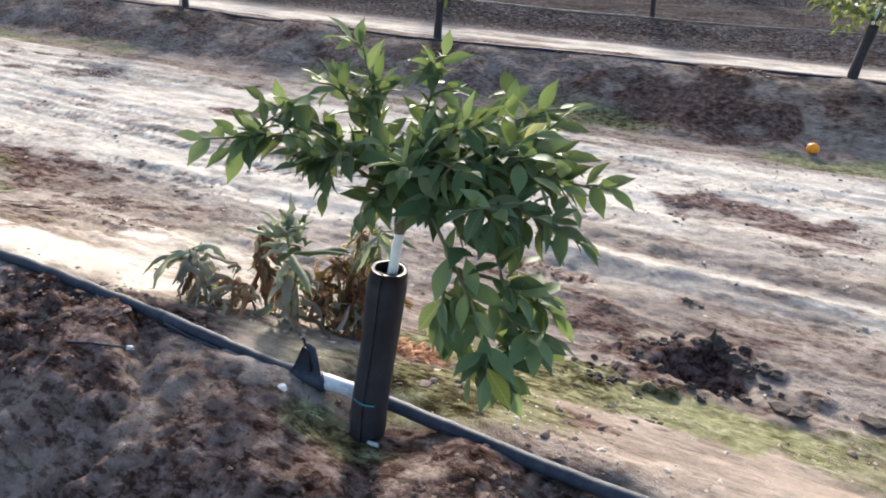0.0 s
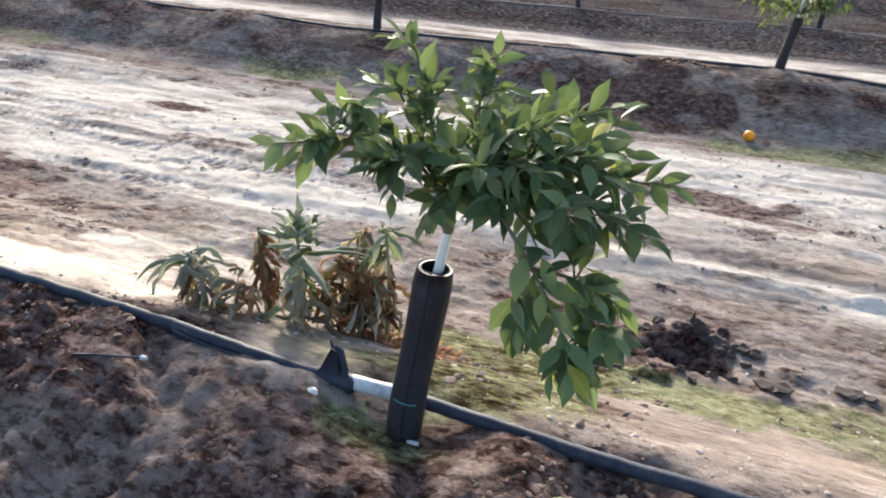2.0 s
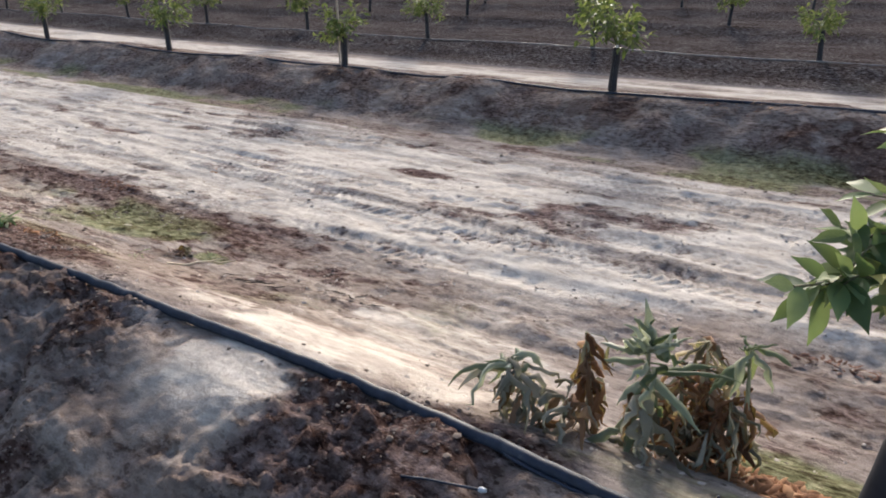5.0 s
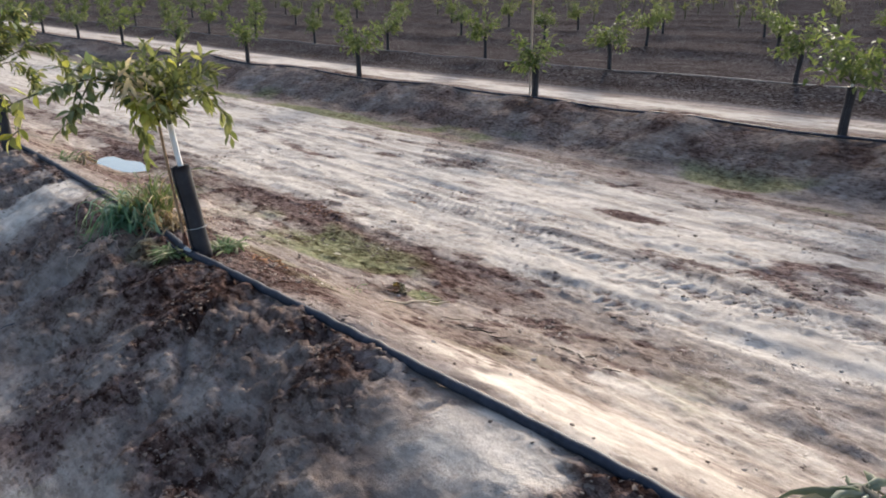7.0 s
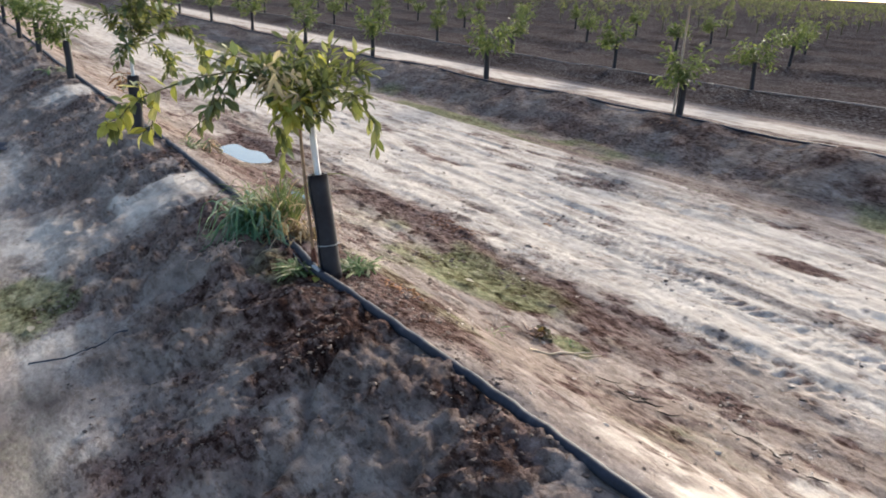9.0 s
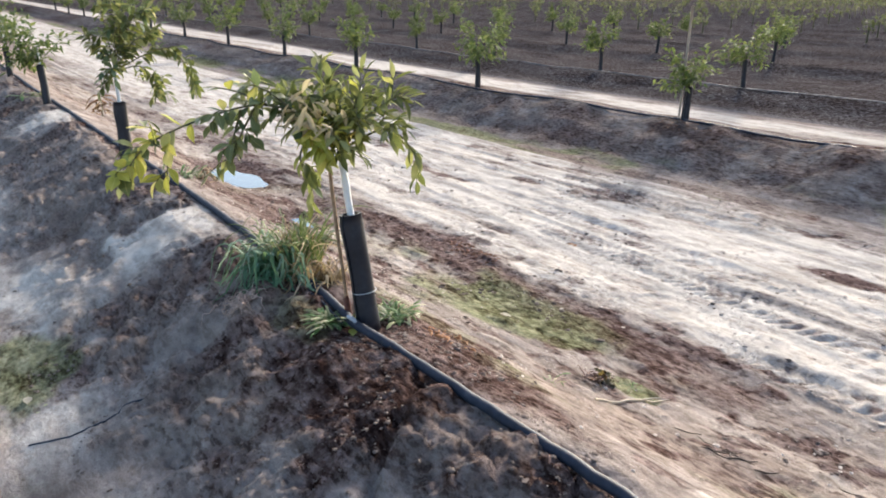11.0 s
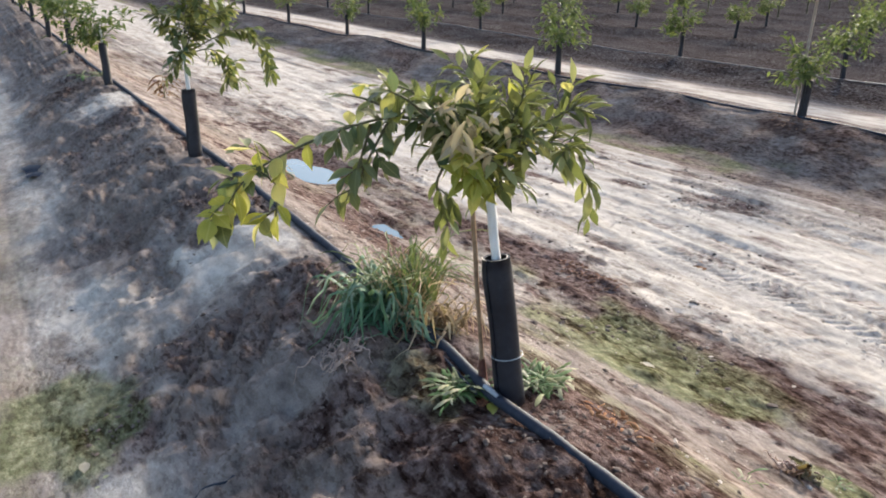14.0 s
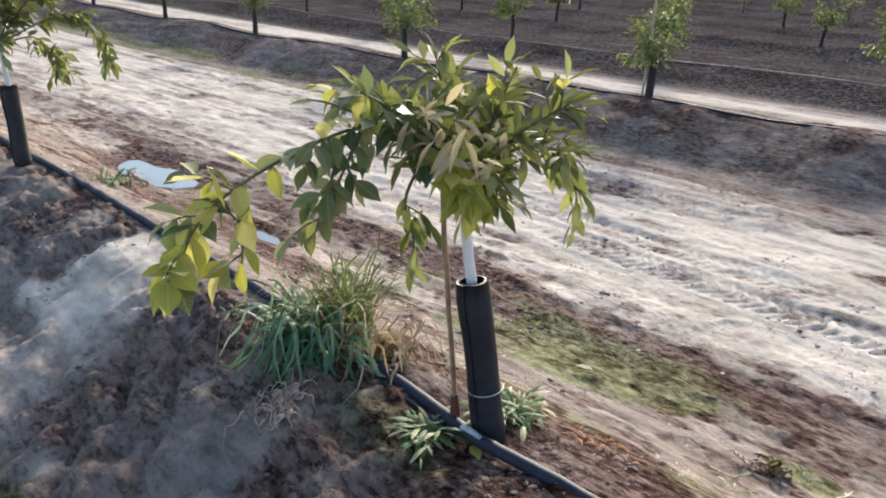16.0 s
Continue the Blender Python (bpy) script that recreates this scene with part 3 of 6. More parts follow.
        # tyre prints; shade in the tread's hollows is put into the soil colour
        for ty, slant, half, depth, tread, x0, x1 in ((2.60, 0.02, 0.085, 0.010, 1.0, -3.5, -1.6), (3.05, -0.05, 0.13, 0.010, 1.0, -5.2, -1.6), (3.36, -0.03, 0.12, 0.007, 0.6, -5.5, -0.6), (4.15, 0.0, 0.16, 0.010, 0.4, -8.0, 2.0)):
            u = y - ty - slant * (x + 3) - 0.03 * np.sin(x * 0.8 + ty)
            inside = (1 - step(half * 0.8, half, np.abs(u))) * np.where(k == 0, 1, 0) * near
            worn = step(0.30, 0.5, fbm(x * 0.9, y * 2 + ty, 87, 3)) * step(x0 - 0.4, x0 + 0.2, x) * (1 - step(x1 - 0.2, x1 + 0.5, x))
            lug = np.sin((x + np.abs(u) * 0.7 + 0.03 * fbm(x * 6, y * 6, 88, 2)) * 2 * math.pi / 0.066)
            damp_shade = damp_shade + inside * tread * worn * 0.24 * (1 - step(-0.3, 0.5, lug))
            z = z + inside * (-depth * (0.35 + 0.65 * worn) + depth * 1.1 * tread * worn * step(-0.1, 0.7, lug))
            z = z + 0.005 * np.exp(-((np.abs(u) - half - 0.01) / 0.03) ** 2) * np.where(k == 0, 1, 0) * near
        z = z - 0.085 * hole + 0.004 * rim + rim * (0.006 * worley(x * 15, y * 15, 89) + 0.010 * worley(x * 34, y * 34, 90) + 0.06 * (fbm(x * 12, y * 12, 92, 5, 0.65) - 0.45))
        # ribbed print on the camera's side of the lane, with a crumbled kerb behind it
        u = y - 2.68 - 0.03 * np.sin(x * 1.1)
        there = step(-1.3, -0.7, x) * np.where(k == 0, 1, 0) * near
        z = z + there * ((1 - step(0.11, 0.15, np.abs(u))) * (0.004 * np.sin(u * 2 * math.pi / 0.062) - 0.010) + 0.022 * np.exp(-((u - 0.19) / 0.035) ** 2) * (0.4 + 1.2 * fbm(x * 7, y * 7, 115, 3)))
        damp_shade = damp_shade + there * 0.34 * np.exp(-((u - 0.17) / 0.04) ** 2) * step(0.40, 0.55, fbm(x * 4, y * 9, 116, 3))
        # thin wash lines running along the foot of the near ridge
        wash = np.exp(-((v - 0.62 - 0.05 * np.sin(x * 1.3)) / 0.02) ** 2) + np.exp(-((v - 0.74 - 0.04 * np.sin(x * 1.1 + 2)) / 0.018) ** 2)
        z = z - 0.005 * wash * np.where(k == 0, 1, 0) * near
        # small heaps scuffed up in the lane
        for cx, cy, r, h in ((-1.95, 2.18, 0.07, 0.030), (-1.78, 2.16, 0.05, 0.016), (-2.9, 2.12, 0.06, 0.016), (-0.62, 2.42, 0.05, 0.02), (-3.3, 2.42, 0.05, 0.014), (-4.24, 1.93, 0.04, 0.016)):
            d = ((x - cx) / (1.3 * r)) ** 2 + ((y - cy) / r) ** 2 + 1.2 * (fbm(x * 14, y * 14, 125, 3) - 0.5)
            z = z + h * np.exp(-np.maximum(d, 0))
            damp_shade = damp_shade + 0.3 * np.exp(-np.maximum(d, 0))
        # puddle hollows
        for cx, cy, rx, ry, level in ((-7.75, 2.02, 0.95, 0.42, -0.012), (-6.16, 1.86, 0.34, 0.18, 0.012)):
            pud = 1 - step(0.3, 1.0, np.hypot((x - cx) / rx, (y - cy) / ry))
            z = z * (1 - pud) + pud * np.minimum(z, level)
            damp_shade = damp_shade + 0.5 * pud
    # a level pad under each of the two nearer planting spots
    for cx, cy, cz in ((-0.73, 1.04, 0.285), (-4.03, 1.12, 0.300)):
        w = 1 - step(0.06, 0.26, np.hypot(x - cx, y - cy))
        z = z * (1 - w) + cz * w
    return z, np.clip(sand, 0, 1), np.clip(moss, 0, 1), np.clip(damp_shade, 0, 1), np.clip(rust, 0, 1)


LAND = {}


def ground_z(x, y):
    """Height of the built ground at a place, between its grid points."""
    xs, ys, zz = LAND["x"], LAND["y"], LAND["z"]
    i, j = int(np.searchsorted(xs, x)) - 1, int(np.searchsorted(ys, y)) - 1
    fx, fy = (x - xs[i]) / (xs[i + 1] - xs[i]), (y - ys[j]) / (ys[j + 1] - ys[j])
    return float((zz[j, i] * (1 - fx) + zz[j, i + 1] * fx) * (1 - fy) + (zz[j + 1, i] * (1 - fx) + zz[j + 1, i + 1] * fx) * fy)


def grow_axis(start, stop, first, rate):
    out, d = [start], first
    while (out[-1] < stop) if first > 0 else (out[-1] > stop):
        out.append(out[-1] + d)
        d *= rate
    return out


def build_ground():
    xs = sorted(set(np.round(np.concatenate([np.arange(-6.3, 0.6, 0.0115), np.arange(-11, -6.3, 0.035), np.arange(0.6, 3.0, 0.03),
                                             grow_axis(-11, -1500, -0.06, 1.10), grow_axis(3.0, 1500, 0.06, 1.12)]), 4)))
    ys = sorted(set(np.round(np.concatenate([np.arange(0.05, 1.25, 0.0115), np.arange(1.25, 2.5, 0.016), np.arange(2.5, 5.0, 0.024), np.arange(5.0, 6.4, 0.03), np.arange(6.4, 16, 0.11), np.arange(16, 62, 0.28),
                                             grow_axis(62, 2500, 0.4, 1.08), grow_axis(0.05, -1500, -0.04, 1.16)]), 4)))
    nx, ny = len(xs), len(ys)
    X, Y = np.meshgrid(xs, ys)
    z, sand, moss, damp_shade, rust = land(X.ravel(), Y.ravel())
    LAND["x"], LAND["y"], LAND["z"] = np.array(xs), np.array(ys), z.reshape(ny, nx)
    me = bpy.data.meshes.new("ground")
    n = nx * ny
    me.vertices.add(n)
    me.vertices.foreach_set("co", np.stack([X.ravel(), Y.ravel(), z], 1).astype(np.float32).ravel())
    i = (np.arange(ny - 1)[:, None] * nx + np.arange(nx - 1)[None, :]).ravel()
    quads = np.stack([i, i + 1, i + nx + 1, i + nx], 1).astype(np.int32)
    me.loops.add(quads.size)
    me.loops.foreach_set("vertex_index", quads.ravel())
    me.polygons.add(len(quads))
    me.polygons.foreach_set("loop_start", np.arange(0, quads.size, 4, dtype=np.int32))
    me.polygons.foreach_set("loop_total", np.full(len(quads), 4, dtype=np.int32))
    me.update(calc_edges=True)
    me.polygons.foreach_set("use_smooth", np.ones(len(quads), dtype=bool))
    a = me.attributes.new("soil", "FLOAT_COLOR", "POINT")
    a.data.foreach_set("color", np.stack([sand, moss, damp_shade, rust], 1).astype(np.float32).ravel())
    # soil past the next row: darker colour, lifted slightly to stand for glare
    kk, vv = ridge_of(Y.ravel())
    far_soil = np.where(kk >= 2, 0.85, np.where((kk == 1) & (vv > 3.0), 0.85 * step(3.0, 3.4, vv), 0.0)) + np.where(kk >= 2, 0.5 * (fbm(X.ravel() * 0.5, Y.ravel() * 0.9, 121, 3) - 0.5), 0)
    a = me.attributes.new("far_soil", "FLOAT", "POINT")
    a.data.foreach_set("value", np.clip(far_soil, 0, 1).astype(np.float32))
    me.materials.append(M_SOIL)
    return tagged(new("ground", me), "sandy orchard soil with dark planted ridges and pale wheel lanes", "ground", kind="structure")


build_ground()


# ---- mesh helpers ----
def part(name, bm, mat, parent, label=""):
    me = bpy.data.meshes.new(name)
    bm.to_mesh(me)
    bm.free()
    me.materials.append(mat)
    me.polygons.foreach_set("use_smooth", [True] * len(me.polygons))
    ob = new(name, me)
    ob.parent = parent
    return tagged(ob, label)


def thing(name, place, label, category, group="", kind=""):
    ob = new(name)
    ob.empty_display_size = 0.05
    ob.matrix_basis = Matrix.Translation(place)
    return tagged(ob, label, category, group, kind)


def curve_points(pts, n):
    """Points evenly along a smooth line through pts."""
    p = [Vector(a) for a in pts]
    p = [p[0] * 2 - p[1]] + p + [p[-1] * 2 - p[-2]]
    out, segs = [], len(p) - 3
    for j in range(n):
        s = j / (n - 1) * segs
        i = min(int(s), segs - 1)
        f = s - i
        a, b, c, d = p[i:i + 4]
        out.append(0.5 * (2 * b + (c - a) * f + (2 * a - 5 * b + 4 * c - d) * f * f + (3 * b - a - 3 * c + d) * f ** 3))
    return out


def tube(bm, pts, radii, sides=8, cap=True):
    """A swept round section along pts."""
    rings, up = [], Vector((0.13, 0.21, 0.97))
    for i, p in enumerate(pts):
        t = (pts[min(i + 1, len(pts) - 1)] - pts[max(i - 1, 0)]).normalized()
        if abs(t.dot(up)) > 0.9:
            up = Vector((1, 0.1, 0))
        a = t.cross(up).normalized()
        b = t.cross(a)
        r = radii[i] if isinstance(radii, (list, tuple)) else radii
        rings.append([bm.verts.new(p + (a * math.cos(q) + b * math.sin(q)) * r) for q in (2 * math.pi * s / sides for s in range(sides))])
    for r0, r1 in zip(rings, rings[1:]):
        for s in range(sides):
            bm.faces.new((r0[s], r0[(s + 1) % sides], r1[(s + 1) % sides], r1[s]))
    if cap:
        bm.faces.new(rings[0])
        bm.faces.new(rings[-1][::-1])
    return rings


def blade(bm, pts, widths, side, fold=0.0):
    """A strip leaf along pts, widest by widths, with its two halves folded up by fold."""
    rows = []
    for i, p in enumerate(pts):
        t = (pts[min(i + 1, len(pts) - 1)] - pts[max(i - 1, 0)]).normalized()
        s = (side - t * side.dot(t)).normalized()
        u = s.cross(t)
        w = widths[i]
        rows.append((bm.verts.new(p - s * w + u * fold * w), bm.verts.new(p), bm.verts.new(p + s * w + u * fold * w)))
    for (a, b, c), (d, e, f) in zip(rows, rows[1:]):
        bm.faces.new((a, b, e, d))
        bm.faces.new((b, c, f, e))


LEAF_W = [0.02, 0.105, 0.175, 0.205, 0.195, 0.145, 0.06, 0.004]


def leaf_bm(curl, fold, wave, wide=1.0):
    bm = bmesh.new()
    pts = [Vector((0, s / 7, curl * (s / 7) ** 2 + wave * math.sin(s * 1.7))) for s in range(8)]
    blade(bm, pts, [w * wide for w in LEAF_W], Vector((1, 0, 0)), fold)
    return bm


def leaf_meshes(mat):
    out = []
    for curl, fold, wave, wide in ((-0.12, 0.25, 0.01, 1.0), (-0.28, 0.4, 0.0, 0.95), (0.08, 0.3, 0.015, 1.1), (-0.18, 0.1, 0.02, 1.15), (-0.4, 0.5, 0.01, 0.85)):
        bm = leaf_bm(curl, fold, wave, wide)
        me = bpy.data.meshes.new("leaf")
        bm.to_mesh(me)
        bm.free()
        me.materials.append(mat)
        me.polygons.foreach_set("use_smooth", [True] * len(me.polygons))
        out.append(me)
    return out


LEAVES, LEAVES_Y, LEAVES_P = leaf_meshes(M_LEAF), leaf_meshes(M_LEAF_Y), leaf_meshes(M_LEAF_P)


def leaf_matrix(rng, at, along, size, droop):
    """Pose of a leaf at a node: pointing outwards, its face turned up with some scatter."""
    d = (along + Vector((0, 0, -droop))).normalized()
    up = (Vector((0, 0, 1)) + Vector((rng.uniform(-0.6, 0.6), rng.uniform(-0.9, 0.3), rng.uniform(-0.3, 0.3)))).normalized()
    x = d.cross(up).normalized()
    z = x.cross(d)
    m = Matrix((x, d, z)).transposed().to_4x4()
    return Matrix.Translation(at) @ m @ Matrix.Diagonal((size, size, size, 1))


def leaf_nodes(rng, branches, spacing, bare, twig_len, twigs, size, spread=0.9, droop=0.25):
    """Twigs and leaf poses for a crown of the given branch lines."""
    lines, poses = [], []
    for pts in branches:
        length = sum((Vector(b) - Vector(a)).length for a, b in zip(pts, pts[1:]))
        line = curve_points(pts, max(8, int(length / 0.02)))
        lines.append((line, 0.0042, 0.0016))
        shoots = [(line, bare)]
        for j in range(twigs):
            i = int(len(line) * rng.uniform(bare, 0.95))
            t = (line[min(i + 1, len(line) - 1)] - line[max(0, i - 1)]).normalized()
            out = (t * 0.6 + Vector((rng.gauss(0, 0.6), rng.gauss(0, 0.6), rng.gauss(0.12, 0.45)))).normalized()
            l = twig_len * rng.uniform(0.6, 1.25)
            tw = curve_points([line[i], line[i] + out * l * 0.5, line[i] + out * l + Vector((0, 0, -0.15 * l))], 7)
            lines.append((tw, 0.0022, 0.0011))
            shoots.append((tw, 0.15))
        for sh, b0 in shoots:
            total = sum((b - a).length for a, b in zip(sh, sh[1:]))
            n = max(4, int(total * (1 - b0) / spacing))
            spin = rng.uniform(0, 6.28)
            for j in range(n + 1):
                f = b0 + (1 - b0) * j / n
                q = f * (len(sh) - 1)
                i = min(int(q), len(sh) - 2)
                p = sh[i].lerp(sh[i + 1], q - i)
                t = (sh[i + 1] - sh[i]).normalized()
                a = t.orthogonal().normalized()
                c = t.cross(a)
                spin += 2.4
                r = a * math.cos(spin) + c * math.sin(spin)
                tip = 1.0 if j < n else 0.15
                d = (t * (0.75 if j < n else 1.0) + r * spread * tip).normalized()
                s = size * rng.uniform(0.72, 1.18) * (1.0 if f < 0.85 else 0.85)
                poses.append(leaf_matrix(rng, p, d, s, droop + rng.uniform(-0.15, 0.25)))
    return lines, poses


def wood(tree, lines, mat=M_BARK):
    """One mesh of limbs for a crown."""
    bm = bmesh.new()
    base = tree.matrix_basis.translation
    for line, r0, r1 in lines:
        n = len(line)
        tube(bm, [p - base for p in line], [r0 + (r1 - r0) * i / (n - 1) for i in range(n)], 5)
    return part("branchwork", bm, mat, tree, "thin greenish-brown limbs and twigs")


def hang_leaves(tree, poses, meshes, rng, odd=(), odd_share=0.0, most=300, pale=None, rest=None):
    """Leaves as parts of the tree; those past the most are joined into one part."""
    base = Matrix.Translation(-tree.matrix_basis.translation)
    rng.shuffle(poses)
    for m in poses[:most]:
        me = rng.choice(odd) if odd and rng.random() < odd_share else rng.choice(meshes)
        if pale and rng.random() < pale(m.translation):
            me = rng.choice(LEAVES_Y)
        ob = new("leaf", me)
        ob.parent = tree
        ob.matrix_basis = base @ m
    if len(poses) > most:
        bm = bmesh.new()
        for m in poses[most:]:
            b2 = leaf_bm(-0.2, 0.3, 0.01)
            b2.transform(base @ m)
            tmp = bpy.data.meshes.new("tmp")
            b2.to_mesh(tmp)
            b2.free()
            bm.from_mesh(tmp)
            bpy.data.meshes.remove(tmp)
        tagged(part("foliage", bm, rest or M_FOLIAGE, tree, "inner leaves of the crown"), kind="stuff")


def guard(tree, foot, top, r, rim=0.008):
    """A slit black foam sleeve round the trunk: an open roll with a thick wall and an overlapping edge."""
    base = tree.matrix_basis.translation
    a, b = Vector(foot) - base, Vector(top) - base
    axis = (b - a).normalized()
    u = axis.cross(Vector((0, 1, 0))).normalized()
    w = axis.cross(u)
    bm = bmesh.new()
    sides, levels = 30, 12
    outer, inner = [], []
    for l in range(levels + 1):
        f = l / levels
        c = a.lerp(b, f) + u * 0.003 * math.sin(f * 5) + w * 0.002 * math.sin(f * 9)
        ro, ri = [], []
        for s in range(sides + 1):
            q = 2 * math.pi * 1.10 * s / sides - 5.2
            k = 1 + 0.13 * s / sides + 0.015 * math.sin(q * 3 + f * 6)
            rr = r * k * (0.97 + 0.03 * math.sin(f * 7 + 1)) * (1 - 0.10 * (1 if l in (0, levels) else 0))
            e = u * math.cos(q) + w * math.sin(q)
            ro.append(bm.verts.new(c + e * rr))
            ri.append(bm.verts.new(c + e * (rr - rim)))
        outer.append(ro)
        inner.append(ri)
    for l in range(levels):
        for s in range(sides):
            bm.faces.new((outer[l][s], outer[l][s + 1], outer[l + 1][s + 1], outer[l + 1][s]))
            bm.faces.new((inner[l][s + 1], inner[l][s], inner[l + 1][s], inner[l + 1][s + 1]))
        for s in (0, sides):
            bm.faces.new((outer[l][s], outer[l + 1][s], inner[l + 1][s], inner[l][s]))
    for s in range(sides):
        for l in (0, levels):
            bm.faces.new((outer[l][s], inner[l][s], inner[l][s + 1], outer[l][s + 1]))
    return part("trunk_guard", bm, M_FOAM, tree, "black foam trunk guard sleeve")


def ring(name, parent, centre, axis, r, thick, mat, label="", face=(1, 0, 0), sweep=360.0):
    a = Vector(axis).normalized()
    u = a.orthogonal().normalized()
    w = a.cross(u)
    start = math.degrees(math.atan2(Vector(face).dot(w), Vector(face).dot(u))) - sweep / 2
    bm = bmesh.new()
    pts = [Vector(centre) + (u * math.cos(q) + w * math.sin(q)) * r for q in (radians(start + sweep * i / 28) for i in range(29))]
    tube(bm, pts, thick, 6)
    return part(name, bm, mat, parent, label)


def trunk(tree, pts, r0, r1, mat, name="trunk", label=""):
    base = tree.matrix_basis.translation
    line = curve_points([Vector(p) - base for p in pts], 14)
    bm = bmesh.new()
    rings = tube(bm, line, [r0 + (r1 - r0) * i / 13 for i in range(14)], 10)
    for i, rg in enumerate(rings):
        for v in rg:
            v.co += Vector((noise.noise(v.co * 60), noise.noise(v.co * 60 + Vector((5, 0, 0))), 0)) * 0.0015
    return part(name, bm, mat, tree, label)


# ---- the young citrus tree that hangs to one side ----
def drooping_tree():
    rng = random.Random(11)
    foot = (-0.73, 1.037, 0.275)
    tree = thing("citrus_tree", foot, "young dark-green citrus tree with a drooping branch, in a black sleeve", "tree", "citrus trees of the near row")
    top = (-0.672, 1.048, 0.80)
    trunk(tree, [foot, (-0.70, 1.042, 0.5), (-0.664, 1.048, 0.72), (-0.655, 1.05, 0.765)], 0.012, 0.008, M_WHITE, label="white-painted trunk")
    trunk(tree, [(-0.656, 1.05, 0.762), (-0.655, 1.05, 0.82), (-0.66, 1.05, 0.90)], 0.0105, 0.007, M_BARK, "upper_trunk", "green-brown bark")
    g = guard(tree, foot, (-0.677, 1.045, 0.688), 0.036)
    base = Vector(foot)
    ring("tie", g, Vector((-0.718, 1.038, 0.39)) - base, (0.12, 0.02, 1), 0.0412, 0.0018, M_TIE, "short teal plastic tie", (0.1, -1, 0), 70)
    T = Vector((-0.66, 1.05, 0.83))
    limbs = [
        ((-0.82, 0.76, 0.985), 0.05), ((-0.80, 0.88, 1.02), 0.03), ((-0.69, 0.86, 0.945), 0.04), ((-0.735, 1.06, 1.085), 0.0), ((-0.61, 1.12, 1.075), 0.0), ((-0.745, 1.0, 1.04), 0.0),
        ((-0.52, 1.20, 0.99), 0.02), ((-0.49, 1.0, 1.01), 0.02), ((-0.39, 1.14, 0.93), 0.04), ((-0.31, 1.08, 0.905), 0.05), ((-0.30, 1.0, 0.845), 0.06), ((-0.33, 0.95, 0.88), 0.05),
        ((-0.46, 0.91, 0.955), 0.04), ((-0.40, 0.92, 0.90), 0.04), ((-0.56, 0.92, 0.935), 0.02), ((-0.395, 1.0, 0.965), 0.03), ((-0.50, 0.95, 0.865), 0.04), ((-0.64, 0.97, 0.87), 0.02), ((-0.62, 1.22, 0.94), 0.03), ((-0.43, 1.08, 0.95), 0.04), ((-0.45, 1.15, 0.985), 0.03), ((-0.36, 1.07, 0.95), 0.04)]
    branches = [[T, T.lerp(Vector(tip), 0.5) + Vector((0, 0, rise)), Vector(tip)] for tip, rise in limbs]
    slim, full = branches[:6], branches[6:]
    lines, poses = leaf_nodes(rng, full, 0.018, 0.25, 0.07, 6, 0.060, 0.9, -0.02)
    slim_lines, slim_poses = leaf_nodes(rng, slim, 0.012, 0.24, 0.05, 5, 0.058, 0.8, -0.04)
    lines, poses = lines + slim_lines, poses + slim_poses
    # the limb that hangs down towards the ground, with its side shoots
    hang = [[T, (-0.54, 0.94, 0.87), (-0.45, 0.88, 0.81), (-0.39, 0.865, 0.72), (-0.355, 0.86, 0.655)],
            [(-0.45, 0.88, 0.81), (-0.39, 0.90, 0.76), (-0.325, 0.92, 0.70)],
            [(-0.46, 0.88, 0.81), (-0.40, 0.92, 0.79), (-0.35, 0.94, 0.76)],
            [(-0.47, 0.90, 0.82), (-0.48, 0.895, 0.75), (-0.475, 0.89, 0.69)]]
    more_lines, more_poses = leaf_nodes(rng, hang, 0.015, 0.42, 0.055, 5, 0.064, 0.85, 0.25)
    wood(tree, lines + more_lines)
    hang_leaves(tree, poses + more_poses, LEAVES, rng, LEAVES_P + LEAVES_Y[:2], 0.10, rest=M_INNER)
    return tree


